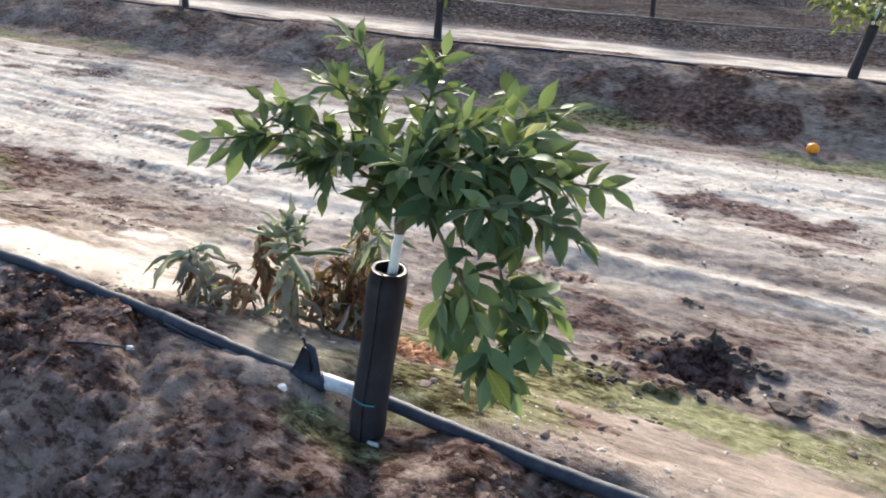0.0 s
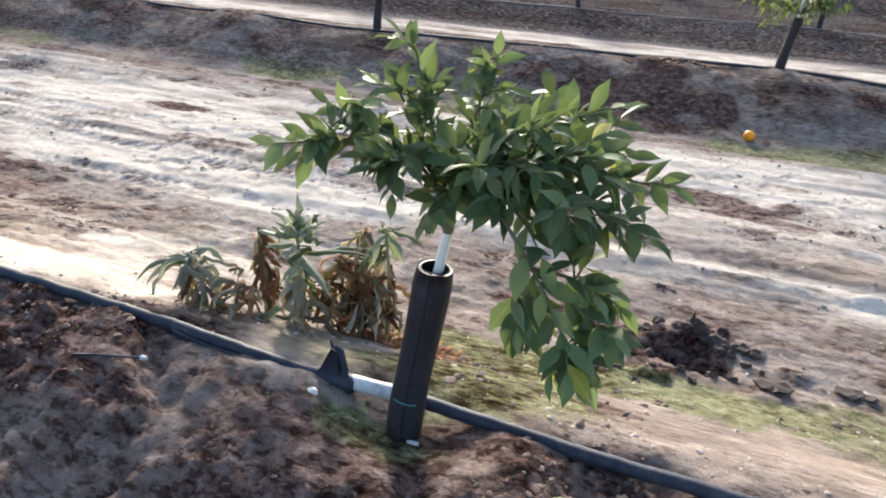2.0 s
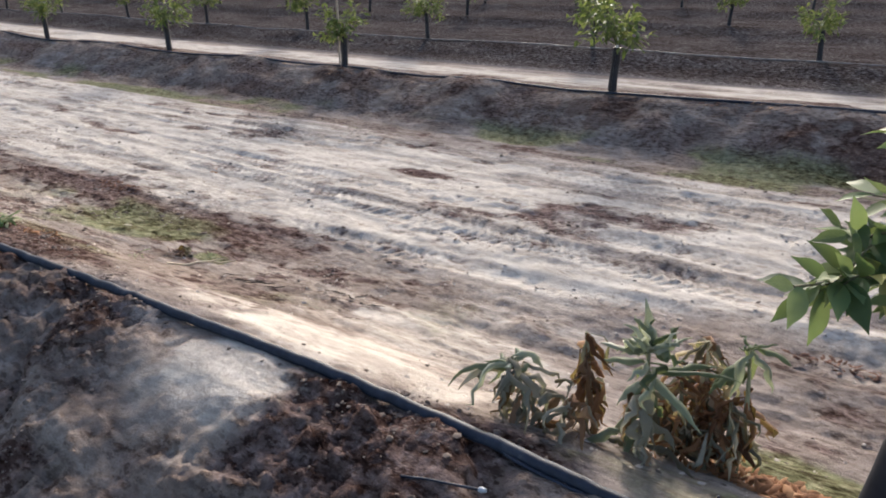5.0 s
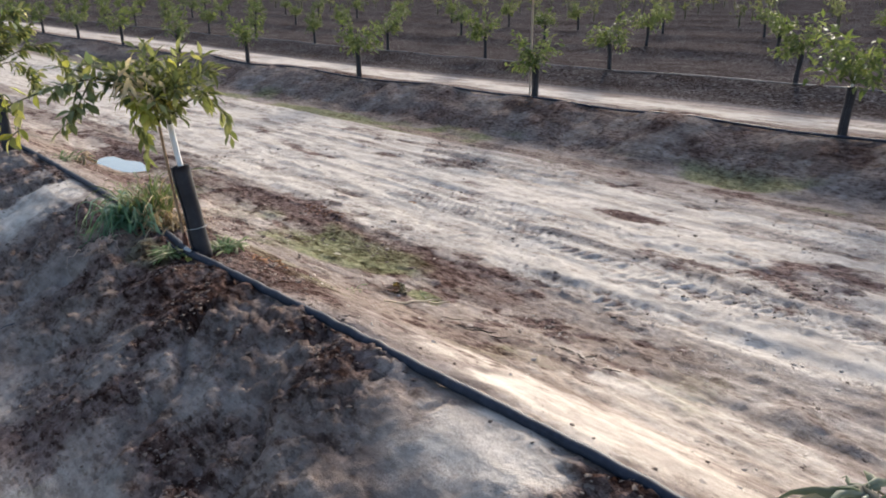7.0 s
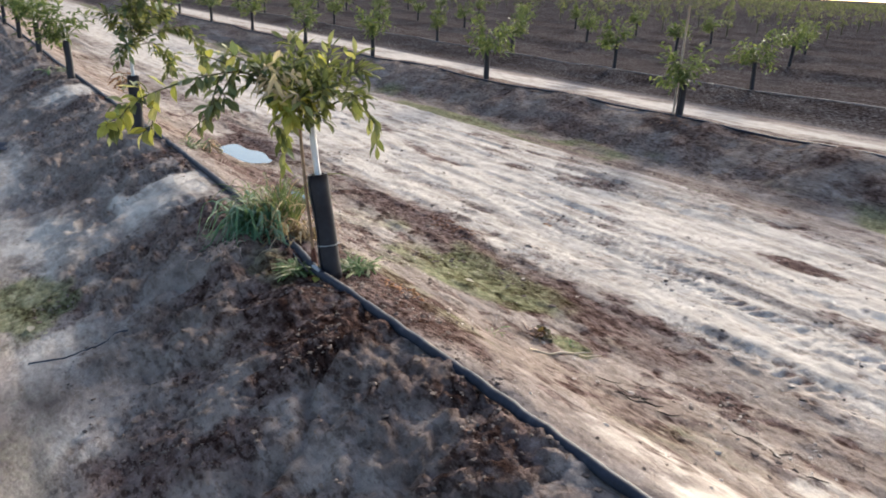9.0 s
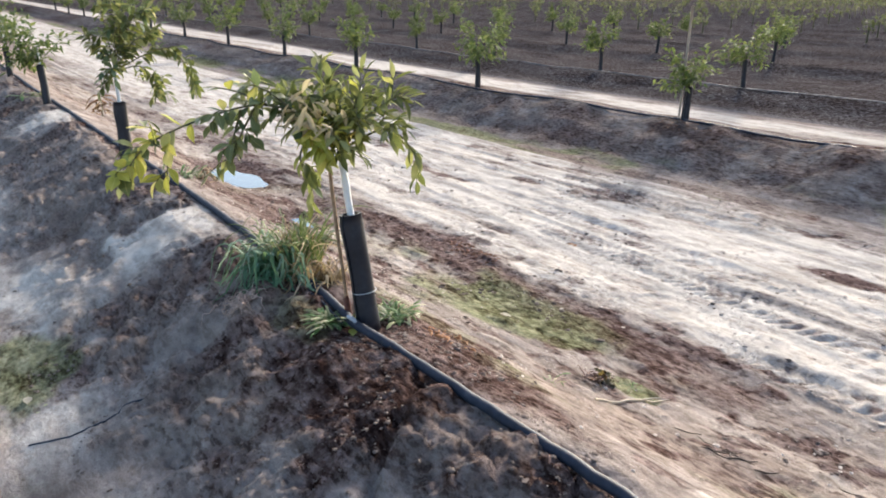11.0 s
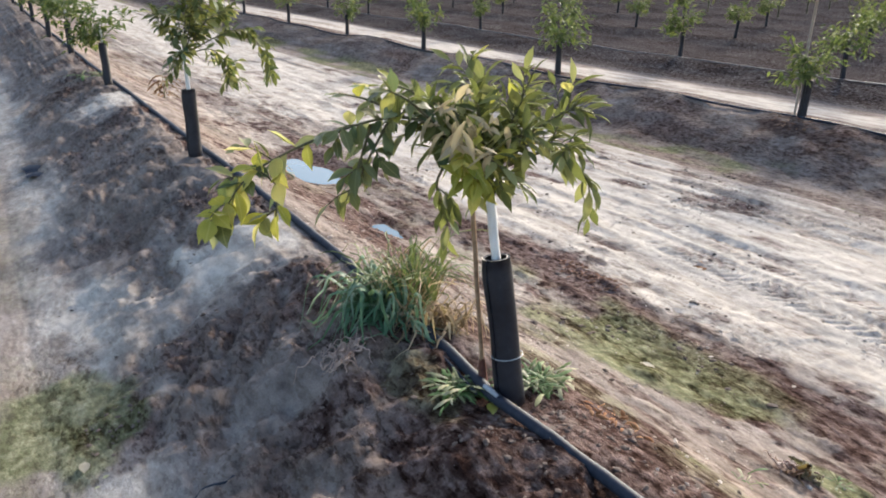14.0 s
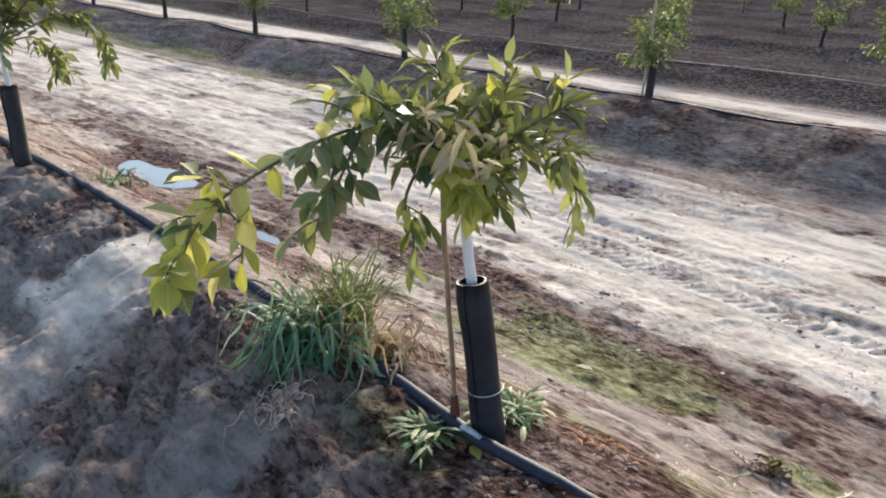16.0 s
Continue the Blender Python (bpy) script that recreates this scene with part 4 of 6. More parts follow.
# ---- the paler tree with a stake ----
def staked_tree():
    rng = random.Random(23)
    foot = (-4.022, 1.122, 0.29)
    tree = thing("citrus_tree", foot, "young citrus tree with yellowing leaves and a white-painted trunk", "tree", "citrus trees of the near row")
    trunk(tree, [foot, (-4.05, 1.11, 0.5), (-4.085, 1.095, 0.70), (-4.105, 1.085, 0.86)], 0.014, 0.0115, M_WHITE, label="white-painted trunk")
    trunk(tree, [(-4.104, 1.085, 0.855), (-4.105, 1.08, 0.93), (-4.10, 1.07, 0.98)], 0.011, 0.007, M_BARK, "upper_trunk", "green-brown bark")
    g = guard(tree, foot, (-4.078, 1.092, 0.692), 0.036)
    ring("tie", g, Vector((-4.042, 1.113, 0.43)) - Vector(foot), (-0.14, -0.07, 1), 0.0405, 0.0015, M_GREYTIE, "pale grey tie")
    T = Vector((-4.105, 1.08, 0.90))
    limbs = [
        ((-4.165, 1.05, 1.165), 0.0), ((-4.03, 1.14, 1.145), 0.0), ((-3.935, 1.19, 1.08), 0.02), ((-3.925, 1.19, 0.99), 0.04), ((-3.97, 0.95, 0.965), 0.04), ((-3.975, 1.0, 0.91), 0.04), ((-4.19, 0.91, 1.10), 0.02),
        ((-4.11, 0.91, 1.02), 0.02), ((-3.97, 1.07, 1.02), 0.03), ((-4.15, 1.0, 1.06), 0.02), ((-4.30, 1.0, 1.08), 0.02), ((-4.28, 1.14, 1.03), 0.02), ((-4.05, 1.0, 1.10), 0.0), ((-4.1, 1.2, 1.06), 0.02)]
    branches = [[T, T.lerp(Vector(tip), 0.5) + Vector((0, 0, rise)), Vector(tip)] for tip, rise in limbs]
    lines, poses = leaf_nodes(rng, branches, 0.0145, 0.28, 0.075, 6, 0.066, droop=0.0)
    hang = [[T, (-3.99, 1.18, 0.97), (-3.945, 1.25, 0.90), (-3.955, 1.27, 0.80)],
            [(-4.15, 1.0, 0.95), (-4.15, 0.96, 0.88), (-4.165, 1.0, 0.78), (-4.17, 1.0, 0.72)]]
    more_lines, more_poses = leaf_nodes(rng, hang, 0.022, 0.3, 0.06, 3, 0.066, droop=0.5)
    # the long side branch with fewer, larger leaves
    arch = [[T, (-4.11, 0.97, 1.01), (-4.09, 0.82, 1.06), (-4.08, 0.66, 1.04), (-4.06, 0.52, 1.0), (-4.04, 0.45, 0.96), (-4.03, 0.41, 0.90)],
            [(-4.09, 0.80, 1.05), (-4.09, 0.76, 0.99), (-4.095, 0.73, 0.93)],
            [(-4.06, 0.53, 1.0), (-4.04, 0.53, 0.95), (-4.03, 0.52, 0.90)],
            [(-4.10, 0.94, 1.02), (-4.10, 0.86, 1.09), (-4.09, 0.80, 1.12)],
            [(-4.09, 0.76, 1.05), (-4.09, 0.73, 0.97), (-4.095, 0.70, 0.89)],
            [(-4.09, 0.84, 1.06), (-4.10, 0.76, 1.10), (-4.09, 0.69, 1.12)]]
    arch_lines, arch_poses = leaf_nodes(rng, arch[:1], 0.020, 0.06, 0.065, 11, 0.060, spread=1.15, droop=0.25)
    spur_lines, spur_poses = leaf_nodes(rng, arch[1:], 0.024, 0.15, 0.06, 2, 0.060, spread=1.15, droop=0.25)
    arch_lines, arch_poses = arch_lines + spur_lines, arch_poses + spur_poses
    arch_poses = [m @ Matrix.Diagonal((1.2, 1, 1, 1)) for m in arch_poses]
    wood(tree, lines + more_lines + arch_lines)
    poses = [m @ Matrix.Diagonal((0.78, 1, 1, 1)) for m in poses + more_poses]
    centre = Vector((-4.0, 0.97, 0.96))
    star_lines, star_poses = leaf_nodes(rng, [[(-4.04, 1.0, 1.01), (-4.0, 0.95, 1.0), (-3.98, 0.92, 0.975)], [(-4.02, 0.99, 0.99), (-3.97, 0.96, 0.96), (-3.955, 0.945, 0.925)]], 0.007, 0.1, 0.04, 1, 0.076, spread=1.2, droop=0.25)
    keep = 300 - len(arch_poses) - len(star_poses)
    hang_leaves(tree, star_poses, LEAVES_Y, rng)
    hang_leaves(tree, poses, LEAVES_P, rng, LEAVES_Y[:2] + LEAVES[:2], 0.26, most=keep, pale=lambda p: 0.85 if (p - centre).length < 0.13 else 0.16, rest=M_PALE_CROWN)
    # mostly yellow leaves towards the tip: backlight put into leaf colour
    hang_leaves(tree, arch_poses, LEAVES_P + LEAVES[:2], rng, pale=lambda p: 0.65 if p.y < 0.62 else 0.08)
    # withered curls in the middle of the crown
    bm = bmesh.new()
    c = Vector((-4.0, 0.93, 1.04)) - Vector(foot)
    for _ in range(50):
        p = c + Vector((rng.gauss(0, 0.055), rng.gauss(0, 0.03), rng.gauss(0, 0.035)))
        d = Vector((rng.gauss(0, 1), rng.gauss(0, 1), rng.gauss(-0.2, 1))).normalized()
        l = rng.uniform(0.03, 0.06)
        pts = [p + d * l * i / 4 + Vector((0, 0, -l * 0.5 * (i / 4) ** 2)) for i in range(5)]
        blade(bm, pts, [0.002, 0.006, 0.008, 0.006, 0.001], Vector((rng.gauss(0, 1), rng.gauss(0, 1), rng.gauss(0, 1))), 0.7)
    part("withered_leaves", bm, M_CURL, tree, "dry tan curled leaves")
    # the stake is tied to the trunk, but stands in the ground
    st = thing("stake", (-4.10, 1.085, 0.30), "thin brown wooden stake pushed in beside a trunk", "stake")
    line = curve_points([(-4.098, 1.083, 0.27), (-4.108, 1.075, 0.45), (-4.118, 1.06, 0.65), (-4.135, 1.05, 0.90)], 16)
    base = st.matrix_basis.translation
    bm = bmesh.new()
    tube(bm, [p - base + Vector((noise.noise(p * 9) * 0.004, 0, 0)) for p in line], 0.0062, 7)
    part("shaft", bm, M_STAKE, st)
    bm = bmesh.new()
    tube(bm, [Vector((0.002, -0.002, -0.03)), Vector((-0.001, -0.003, 0.03)), Vector((-0.004, -0.005, 0.075)), Vector((-0.005, -0.006, 0.10))], [0.014, 0.013, 0.011, 0.007], 8)
    part("foot", bm, M_RUST, st, "reddish-brown foot")
    return tree


# ---- the other trees of the orchard, far enough off for one mesh of leaves each ----
def crown_mesh(name, rng, leaves, spread, low, high, lean, size, mat):
    bm = bmesh.new()
    limbs = []
    for _ in range(9):
        a = rng.uniform(0, 6.28)
        r = spread * rng.uniform(0.55, 1.0)
        limbs.append(Vector((math.cos(a) * r + lean[0], math.sin(a) * r + lean[1], rng.uniform(low - 0.04, high))))
    root = Vector((0, 0, low))
    for j in range(leaves):
        tip = limbs[j % len(limbs)]
        f = rng.uniform(0.25, 1.0) ** 0.8
        p = root.lerp(tip, f) + Vector((rng.gauss(0, 0.045), rng.gauss(0, 0.045), rng.gauss(0.02, 0.05)))
        d = (tip - root).normalized() * 0.6 + Vector((rng.gauss(0, 0.7), rng.gauss(0, 0.7), rng.gauss(-0.1, 0.5)))
        m = leaf_matrix(rng, p, d.normalized(), size * rng.uniform(0.7, 1.2), 0.3)
        q = [m @ Vector(v) for v in ((0, 0, 0), (-0.2, 0.4, 0.05), (0, 0.45, -0.03), (0.2, 0.4, 0.05), (0, 1, -0.15))]
        vs = [bm.verts.new(v) for v in q]
        for f4 in ((0, 2, 1), (0, 3, 2), (1, 2, 4), (2, 3, 4)):
            bm.faces.new([vs[k] for k in f4])
    for tip in limbs:
        tube(bm, curve_points([root, root.lerp(tip, 0.5) + Vector((0, 0, 0.02)), tip], 5), [0.006, 0.005, 0.004, 0.003, 0.002], 4)
    me = bpy.data.meshes.new(name)
    bm.to_mesh(me)
    bm.free()
    me.materials.append(mat)
    return me


CROWNS = []
_rng = random.Random(5)
for _i in range(6):
    CROWNS.append(crown_mesh("crown", _rng, 380, 0.29 + 0.035 * (_i % 3), 0.38, 0.76 + 0.05 * (_i % 4), (_rng.uniform(-0.09, 0.09), 0), 0.085, M_FOLIAGE))


def small_tree(place, crown, scale, turn, tilt, label, group, pale=False, stake=False):
    tree = thing("citrus_tree", place, label, "tree", group)
    base = Vector(place)
    top = base + Vector((tilt, 0, 0.40)) * scale
    trunk(tree, [base + Vector((0, 0, -0.03)), base + Vector((tilt * 0.5, 0, 0.2)) * scale, top + Vector((tilt * 0.15, 0, 0.10)) * scale], 0.014, 0.010, M_WHITE if pale else M_BARK, label="pale painted trunk" if pale else "")
    guard(tree, base + Vector((0, 0, -0.02)), base + Vector((tilt, 0, 0.36)) * scale, 0.034)
    ob = new("crown", crown)
    ob.parent = tree
    ob.matrix_basis = pose(tilt * scale, 0, 0, 0, 0, turn) @ Matrix.Diagonal((scale, scale, scale, 1))
    if stake:
        bm = bmesh.new()
        tube(bm, [Vector((-0.06, -0.02, -0.04)), Vector((-0.045, -0.02, 0.5)), Vector((-0.03, -0.02, 1.02))], 0.011, 7)
        tagged(part("stake", bm, M_DRY, tree), "bleached wooden stake")
    return tree


def orchard():
    rng = random.Random(77)
    # near row, past the two close trees
    for i, (x, tilt, s) in enumerate(((-10.1, -0.06, 1.0), (-12.9, 0.0, 1.0), (-15.7, 0.02, 1.1), (-18.7, 0.0, 1.0), (-21.7, 0.0, 1.05), (-24.8, 0, 1.0), (-27.9, 0, 1.0), (-31.0, 0, 1.1), (-34.1, 0, 1.0))):
        small_tree((x, 1.05, ground_z(x, 1.05)), CROWNS[i % 6], s, rng.uniform(0, 360), tilt, "young citrus tree in a black sleeve on the ridge", "citrus trees of the near row", i < 2)
    # the row across the lane
    for i, (x, tilt, s) in enumerate(((0.03, 0.05, 1.0), (-3.28, 0.02, 1.0), (-6.38, 0.01, 0.86), (-9.55, -0.01, 1.05), (-12.72, 0.0, 1.0), (-15.5, 0.0, 1.0), (-18.5, 0.0, 1.05), (-21.6, 0, 1.0),
                                      (-24.7, 0, 1.0), (-27.8, 0, 1.1), (-30.9, 0, 0.95), (-34, 0, 1.0), (-37.1, 0, 1.0), (-40.2, 0, 1.0))):
        small_tree((x, 5.9, ground_z(x, 5.9)), CROWNS[(i * 5 + 2) % 6], s, rng.uniform(0, 360), tilt, "small citrus tree in a dark sleeve beside a pale stake" if i == 2 else "small citrus tree in a dark sleeve beside the drip line",
                   "citrus trees of the next row", i in (0, 1), i == 2)
    # further rows, still told apart
    for k in (2, 3, 4):
        y = RIDGE_NEXT + (k - 1) * PITCH
        for j in range(20):
            x = 0.6 * k + 2.4 - 3.1 * j + rng.uniform(-0.08, 0.08)
            if -60 < x < 6:
                small_tree((x, y, ground_z(x, y)), rng.choice(CROWNS), rng.uniform(1.0, 1.2), rng.uniform(0, 360), rng.uniform(-0.03, 0.03), "small citrus tree in an orchard row further off", "citrus trees of the far rows")


def trailing_tree():
    rng = random.Random(29)
    foot = (-6.96, 1.045, ground_z(-6.96, 1.045) - 0.01)
    z = foot[2]
    tree = thing("citrus_tree", foot, "young citrus tree with one trailing side branch, in black sleeve", "tree", "citrus trees of the near row")
    trunk(tree, [foot, (-6.97, 1.045, z + 0.3), (-6.99, 1.045, z + 0.58)], 0.014, 0.011, M_WHITE, label="white-painted trunk")
    guard(tree, foot, (-6.98, 1.045, z + 0.385), 0.037)
    T = (-6.99, 1.045, z + 0.57)
    plan = [((0.02, 0.05, 0.2), (0.03, 0.08, 0.42)), ((-0.06, 0.0, 0.18), (-0.08, -0.02, 0.38)), ((-0.02, -0.08, 0.14), (-0.02, -0.14, 0.22)), ((0.0, 0.14, 0.18), (-0.02, 0.3, 0.24)), ((0.02, 0.2, 0.10), (0.0, 0.36, 0.12), (-0.04, 0.46, -0.02), (-0.05, 0.50, -0.12)),
            ((-0.1, 0.12, 0.12), (-0.16, 0.22, 0.2)), ((0.02, 0.12, 0.28), (0.04, 0.2, 0.36)), ((-0.04, 0.16, 0.02), (-0.08, 0.26, -0.08), (-0.10, 0.28, -0.16)), ((0.05, -0.04, 0.02), (0.06, -0.06, -0.06)), ((-0.02, 0.04, 0.3), (-0.02, 0.02, 0.46))]
    branches = [[T] + [tuple(Vector(T) + Vector(q)) for q in pts] for pts in plan]
    lines, poses = leaf_nodes(rng, branches, 0.014, 0.2, 0.09, 8, 0.074, droop=0.35)
    wood(tree, lines)
    hang_leaves(tree, poses, LEAVES_P, rng, LEAVES + LEAVES_Y[:1], 0.5, rest=M_PALE_CROWN)


drooping_tree()
staked_tree()
trailing_tree()
orchard()


def far_trees():
    """All the trees past the fourth row: leaf clumps and short trunks in one sheet of geometry."""
    rng = np.random.RandomState(4)
    verts, faces = [], []
    for k in range(5, 46):
        y = RIDGE_NEXT + (k - 1) * PITCH
        reach = 30 + y * 2.6
        n = int((reach + 12) / 3.1)
        leaves = 44 if k < 12 else (26 if k < 22 else 14)
        for j in range(n):
            x = 0.6 * (k % 5) + 5.0 + 0.12 * y - 3.1 * j
            s = rng.uniform(0.95, 1.25)
            c = np.array([x + rng.uniform(-0.1, 0.1), y, 0.03 + 0.011 * max(0.0, -x - 3.5) + 0.012 * max(0.0, -x - 16)])
            p = rng.normal(0, 1, (leaves, 3))
            p = p / np.linalg.norm(p, axis=1)[:, None] * rng.uniform(0.3, 1, (leaves, 1)) * np.array([0.36, 0.36, 0.30]) * s + np.array([0, 0, 0.54 * s]) + c
            size = 0.09 * s * (1 if k < 12 else (1.4 if k < 22 else 2.0))
            a = rng.normal(0, 1, (leaves, 3)) * size
            b = rng.normal(0, 1, (leaves, 3)) * size * 0.6
            quad = np.stack([p - a * 0.5, p + b * 0.4, p + a * 0.5, p - b * 0.4], 1).reshape(-1, 3)
            tr = c + np.array([[-0.03, 0, -0.1], [0.03, 0, -0.1], [0.025, 0, 0.5], [-0.025, 0, 0.5], [0, -0.03, -0.1], [0, 0.03, -0.1], [0, 0.025, 0.5], [0, -0.025, 0.5]])
            verts.append(np.concatenate([quad, tr]))
    sizes = [len(v) for v in verts]
    V = np.concatenate(verts)
    starts = np.concatenate([[0], np.cumsum(sizes)[:-1]])
    F, mat = [], []
    for s0, n in zip(starts, sizes):
        q = np.arange(n).reshape(-1, 4) + s0
        F.append(q)
        mat.append(np.concatenate([np.zeros(len(q) - 2), np.ones(2)]))
    F, mat = np.concatenate(F), np.concatenate(mat).astype(np.int32)
    me = bpy.data.meshes.new("far_orchard")
    me.from_pydata(V.tolist(), [], F.tolist())
    me.materials.append(M_FARLEAF)
    # bark tone, lighter than the black sleeves, stands for haze on far trunks
    me.materials.append(M_BARK)
    me.polygons.foreach_set("material_index", mat)
    tagged(new("far_orchard", me), "rows of small citrus trees receding to the horizon", "trees", kind="stuff")


far_trees()


# ---- drip lines ----
def pipe_line(name, xs, ys, radius, label, lift=0.0, mat=M_PIPE):
    pts = []
    for x, y in zip(xs, ys):
        zz = np.mean([ground_z(x + d, y + e) for d in (-0.42, -0.28, -0.14, 0, 0.14, 0.28, 0.42) for e in (-0.03, 0.03)]) + 0.004
        pts.append(Vector((x, y, zz + radius * 0.45 + lift)))
    place = pts[0].copy()
    ob = thing(name, place, label, "irrigation pipe")
    bm = bmesh.new()
    tube(bm, [p - place for p in pts], radius, 12)
    part("tubing", bm, mat, ob)
    return ob, pts


NEAR_X = [-34, -27, -20, -15, -12, -10, -8.5, -7.4, -6.6, -5.8, -5.2, -4.7, -4.38, -4.2, -4.0, -3.75, -3.4, -2.9, -2.4, -2.0, -1.6, -1.3, -1.0, -0.75, -0.5, -0.2, 0.4, 1.5, 3.5]
NEAR_Y = [1.1, 1.12, 1.1, 1.13, 1.1, 1.12, 1.12, 1.12, 1.13, 1.125, 1.115, 1.10, 1.095, 1.08, 1.062, 1.075, 1.075, 1.09, 1.10, 1.11, 1.10, 1.09, 1.085, 1.10, 1.095, 1.08, 1.06, 1.05, 1.06]


def near_pipe():
    line = curve_points([(x, y, 0) for x, y in zip(NEAR_X, NEAR_Y)], 330)
    ob, pts = pipe_line("drip_pipe", [p.x for p in line], [p.y for p in line], 0.0155, "dusty black drip irrigation pipe lying along the ridge")
    base = ob.matrix_basis.translation

    def on_pipe(x):
        i = min(range(len(pts)), key=lambda j: abs(pts[j].x - x))
        return pts[i]
    # white splice sleeve
    bm = bmesh.new()
    sl = [on_pipe(-0.90).lerp(on_pipe(-0.765), f / 6) - base + Vector((0, 0, 0.002)) for f in range(7)]
    tube(bm, sl, [0.016, 0.0185, 0.018, 0.0172, 0.018, 0.0185, 0.0165], 12)
    part("splice_sleeve", bm, M_TAPE, ob, "scuffed white plastic splice sleeve")
    # thin feeder tubes beside the pipe
    for x0, x1, off in ((-1.42, -0.93, -0.021), (-4.55, -4.06, -0.03)):
        bm = bmesh.new()
        tube(bm, [on_pipe(x0 + (x1 - x0) * f / 24) - base + Vector((0, off * min(1, 0.3 + f / 6), -0.004 + 0.002 * math.sin(f * 0.5))) for f in range(25)], 0.0042, 6)
        part("feeder_tube", bm, M_PIPE, ob, "thin black feeder tube")
    # drip nipple with a pale cap by the staked tree
    bm = bmesh.new()
    p = on_pipe(-4.03) - base
    tube(bm, [p + Vector((-0.03, -0.006, 0.014)), p + Vector((0.0, -0.008, 0.018)), p + Vector((0.03, -0.006, 0.013))], [0.006, 0.008, 0.005], 8)
    part("dripper", bm, M_TAPE, ob, "pale plastic dripper")
    return on_pipe


on_pipe = near_pipe()


def next_pipes():
    for k in (1, 2):
        y = RIDGE_NEXT + (k - 1) * PITCH - 0.06
        n = 150
        xs = [6 - 60 * i / (n - 1) for i in range(n)]
        ys = [y + 0.03 * math.sin(x * 0.9 + k) for x in xs]
        pipe_line("drip_pipe", xs, ys, 0.012 if k == 1 else 0.009, "thin black drip pipe along the next ridge" if k == 1 else "drip pipe along a far ridge, coloured pale for the light on it", 0.0, M_PIPE if k == 1 else M_GLINTPIPE)


next_pipes()


def sprinkler_stake():
    """Black plastic spike with fins that holds the dripper on the pipe."""
    p = on_pipe(-0.93)
    base = Vector((-0.93, 1.10, ground_z(-0.93, 1.10)))
    ob = thing("emitter_stake", base, "black plastic emitter stake clipped over the drip pipe", "irrigation fitting")
    o = p - base
    for name, y0, outline in (("plate", -0.006, [(-0.055, -0.012), (0.004, -0.026), (0.010, 0.078), (-0.008, 0.084)]), ("plate", 0.010, [(-0.045, -0.010), (0.006, -0.022), (0.010, 0.070), (-0.006, 0.076)])):
        bm = bmesh.new()
        a = [bm.verts.new(o + Vector((x, y0 - 0.0035, z))) for x, z in outline]
        b = [bm.verts.new(o + Vector((x, y0 + 0.0035, z))) for x, z in outline]
        bm.faces.new(a)
        bm.faces.new(b[::-1])
        for i in range(4):
            bm.faces.new((a[i], a[(i + 1) % 4], b[(i + 1) % 4], b[i]))
        part(name, bm, M_PIPE, ob)
    bm = bmesh.new()
    tube(bm, [o + Vector((-0.004, 0.002, 0.080)), o + Vector((0.010, 0.002, 0.076)), o + Vector((0.022, -0.002, 0.035)), o + Vector((0.034, -0.010, -0.022))], [0.0075, 0.0085, 0.008, 0.0075], 7)
    part("leg", bm, M_PIPE, ob)
    bm = bmesh.new()
    tube(bm, [o + Vector((-0.045, -0.004, 0)), o + Vector((-0.02, 0, 0)), o + Vector((0.03, 0, 0)), o + Vector((0.05, 0, 0))], [0.0175, 0.021, 0.021, 0.0175], 10)
    part("clamp", bm, M_PIPE, ob)
    bm = bmesh.new()
    tube(bm, [o + Vector((-0.010, 0.004, 0.078)), o + Vector((-0.016, 0.004, 0.098))], [0.004, 0.003], 6)
    part("spout", bm, M_PIPE, ob)
    # pale chip of plastic lying by it
    chip = thing("plastic_chip", (-0.955, 1.02, ground_z(-0.955, 1.02)), "broken chip of white plastic on the soil", "litter")
    bm = bmesh.new()
    blade(bm, [Vector((0.03 * f, -0.012 * f, 0.008 + 0.008 * math.sin(3 * f))) for f in (0, 0.35, 0.7, 1)], [0.004, 0.008, 0.008, 0.003], Vector((0.3, 1, 0.2)), 0.4)
    part("shard", bm, M_TAPE, chip)
    tag = thing("bottle_cap", (-0.695, 1.005, 0.287), "small white plastic cap at the foot of a trunk guard", "litter")
    bm = bmesh.new()
    tube(bm, [Vector((-0.012, 0, 0.004)), Vector((0.0, -0.002, 0.007)), Vector((0.014, 0, 0.006))], [0.004, 0.005, 0.004], 8)
    part("cap", bm, M_TAPE, tag)


sprinkler_stake()


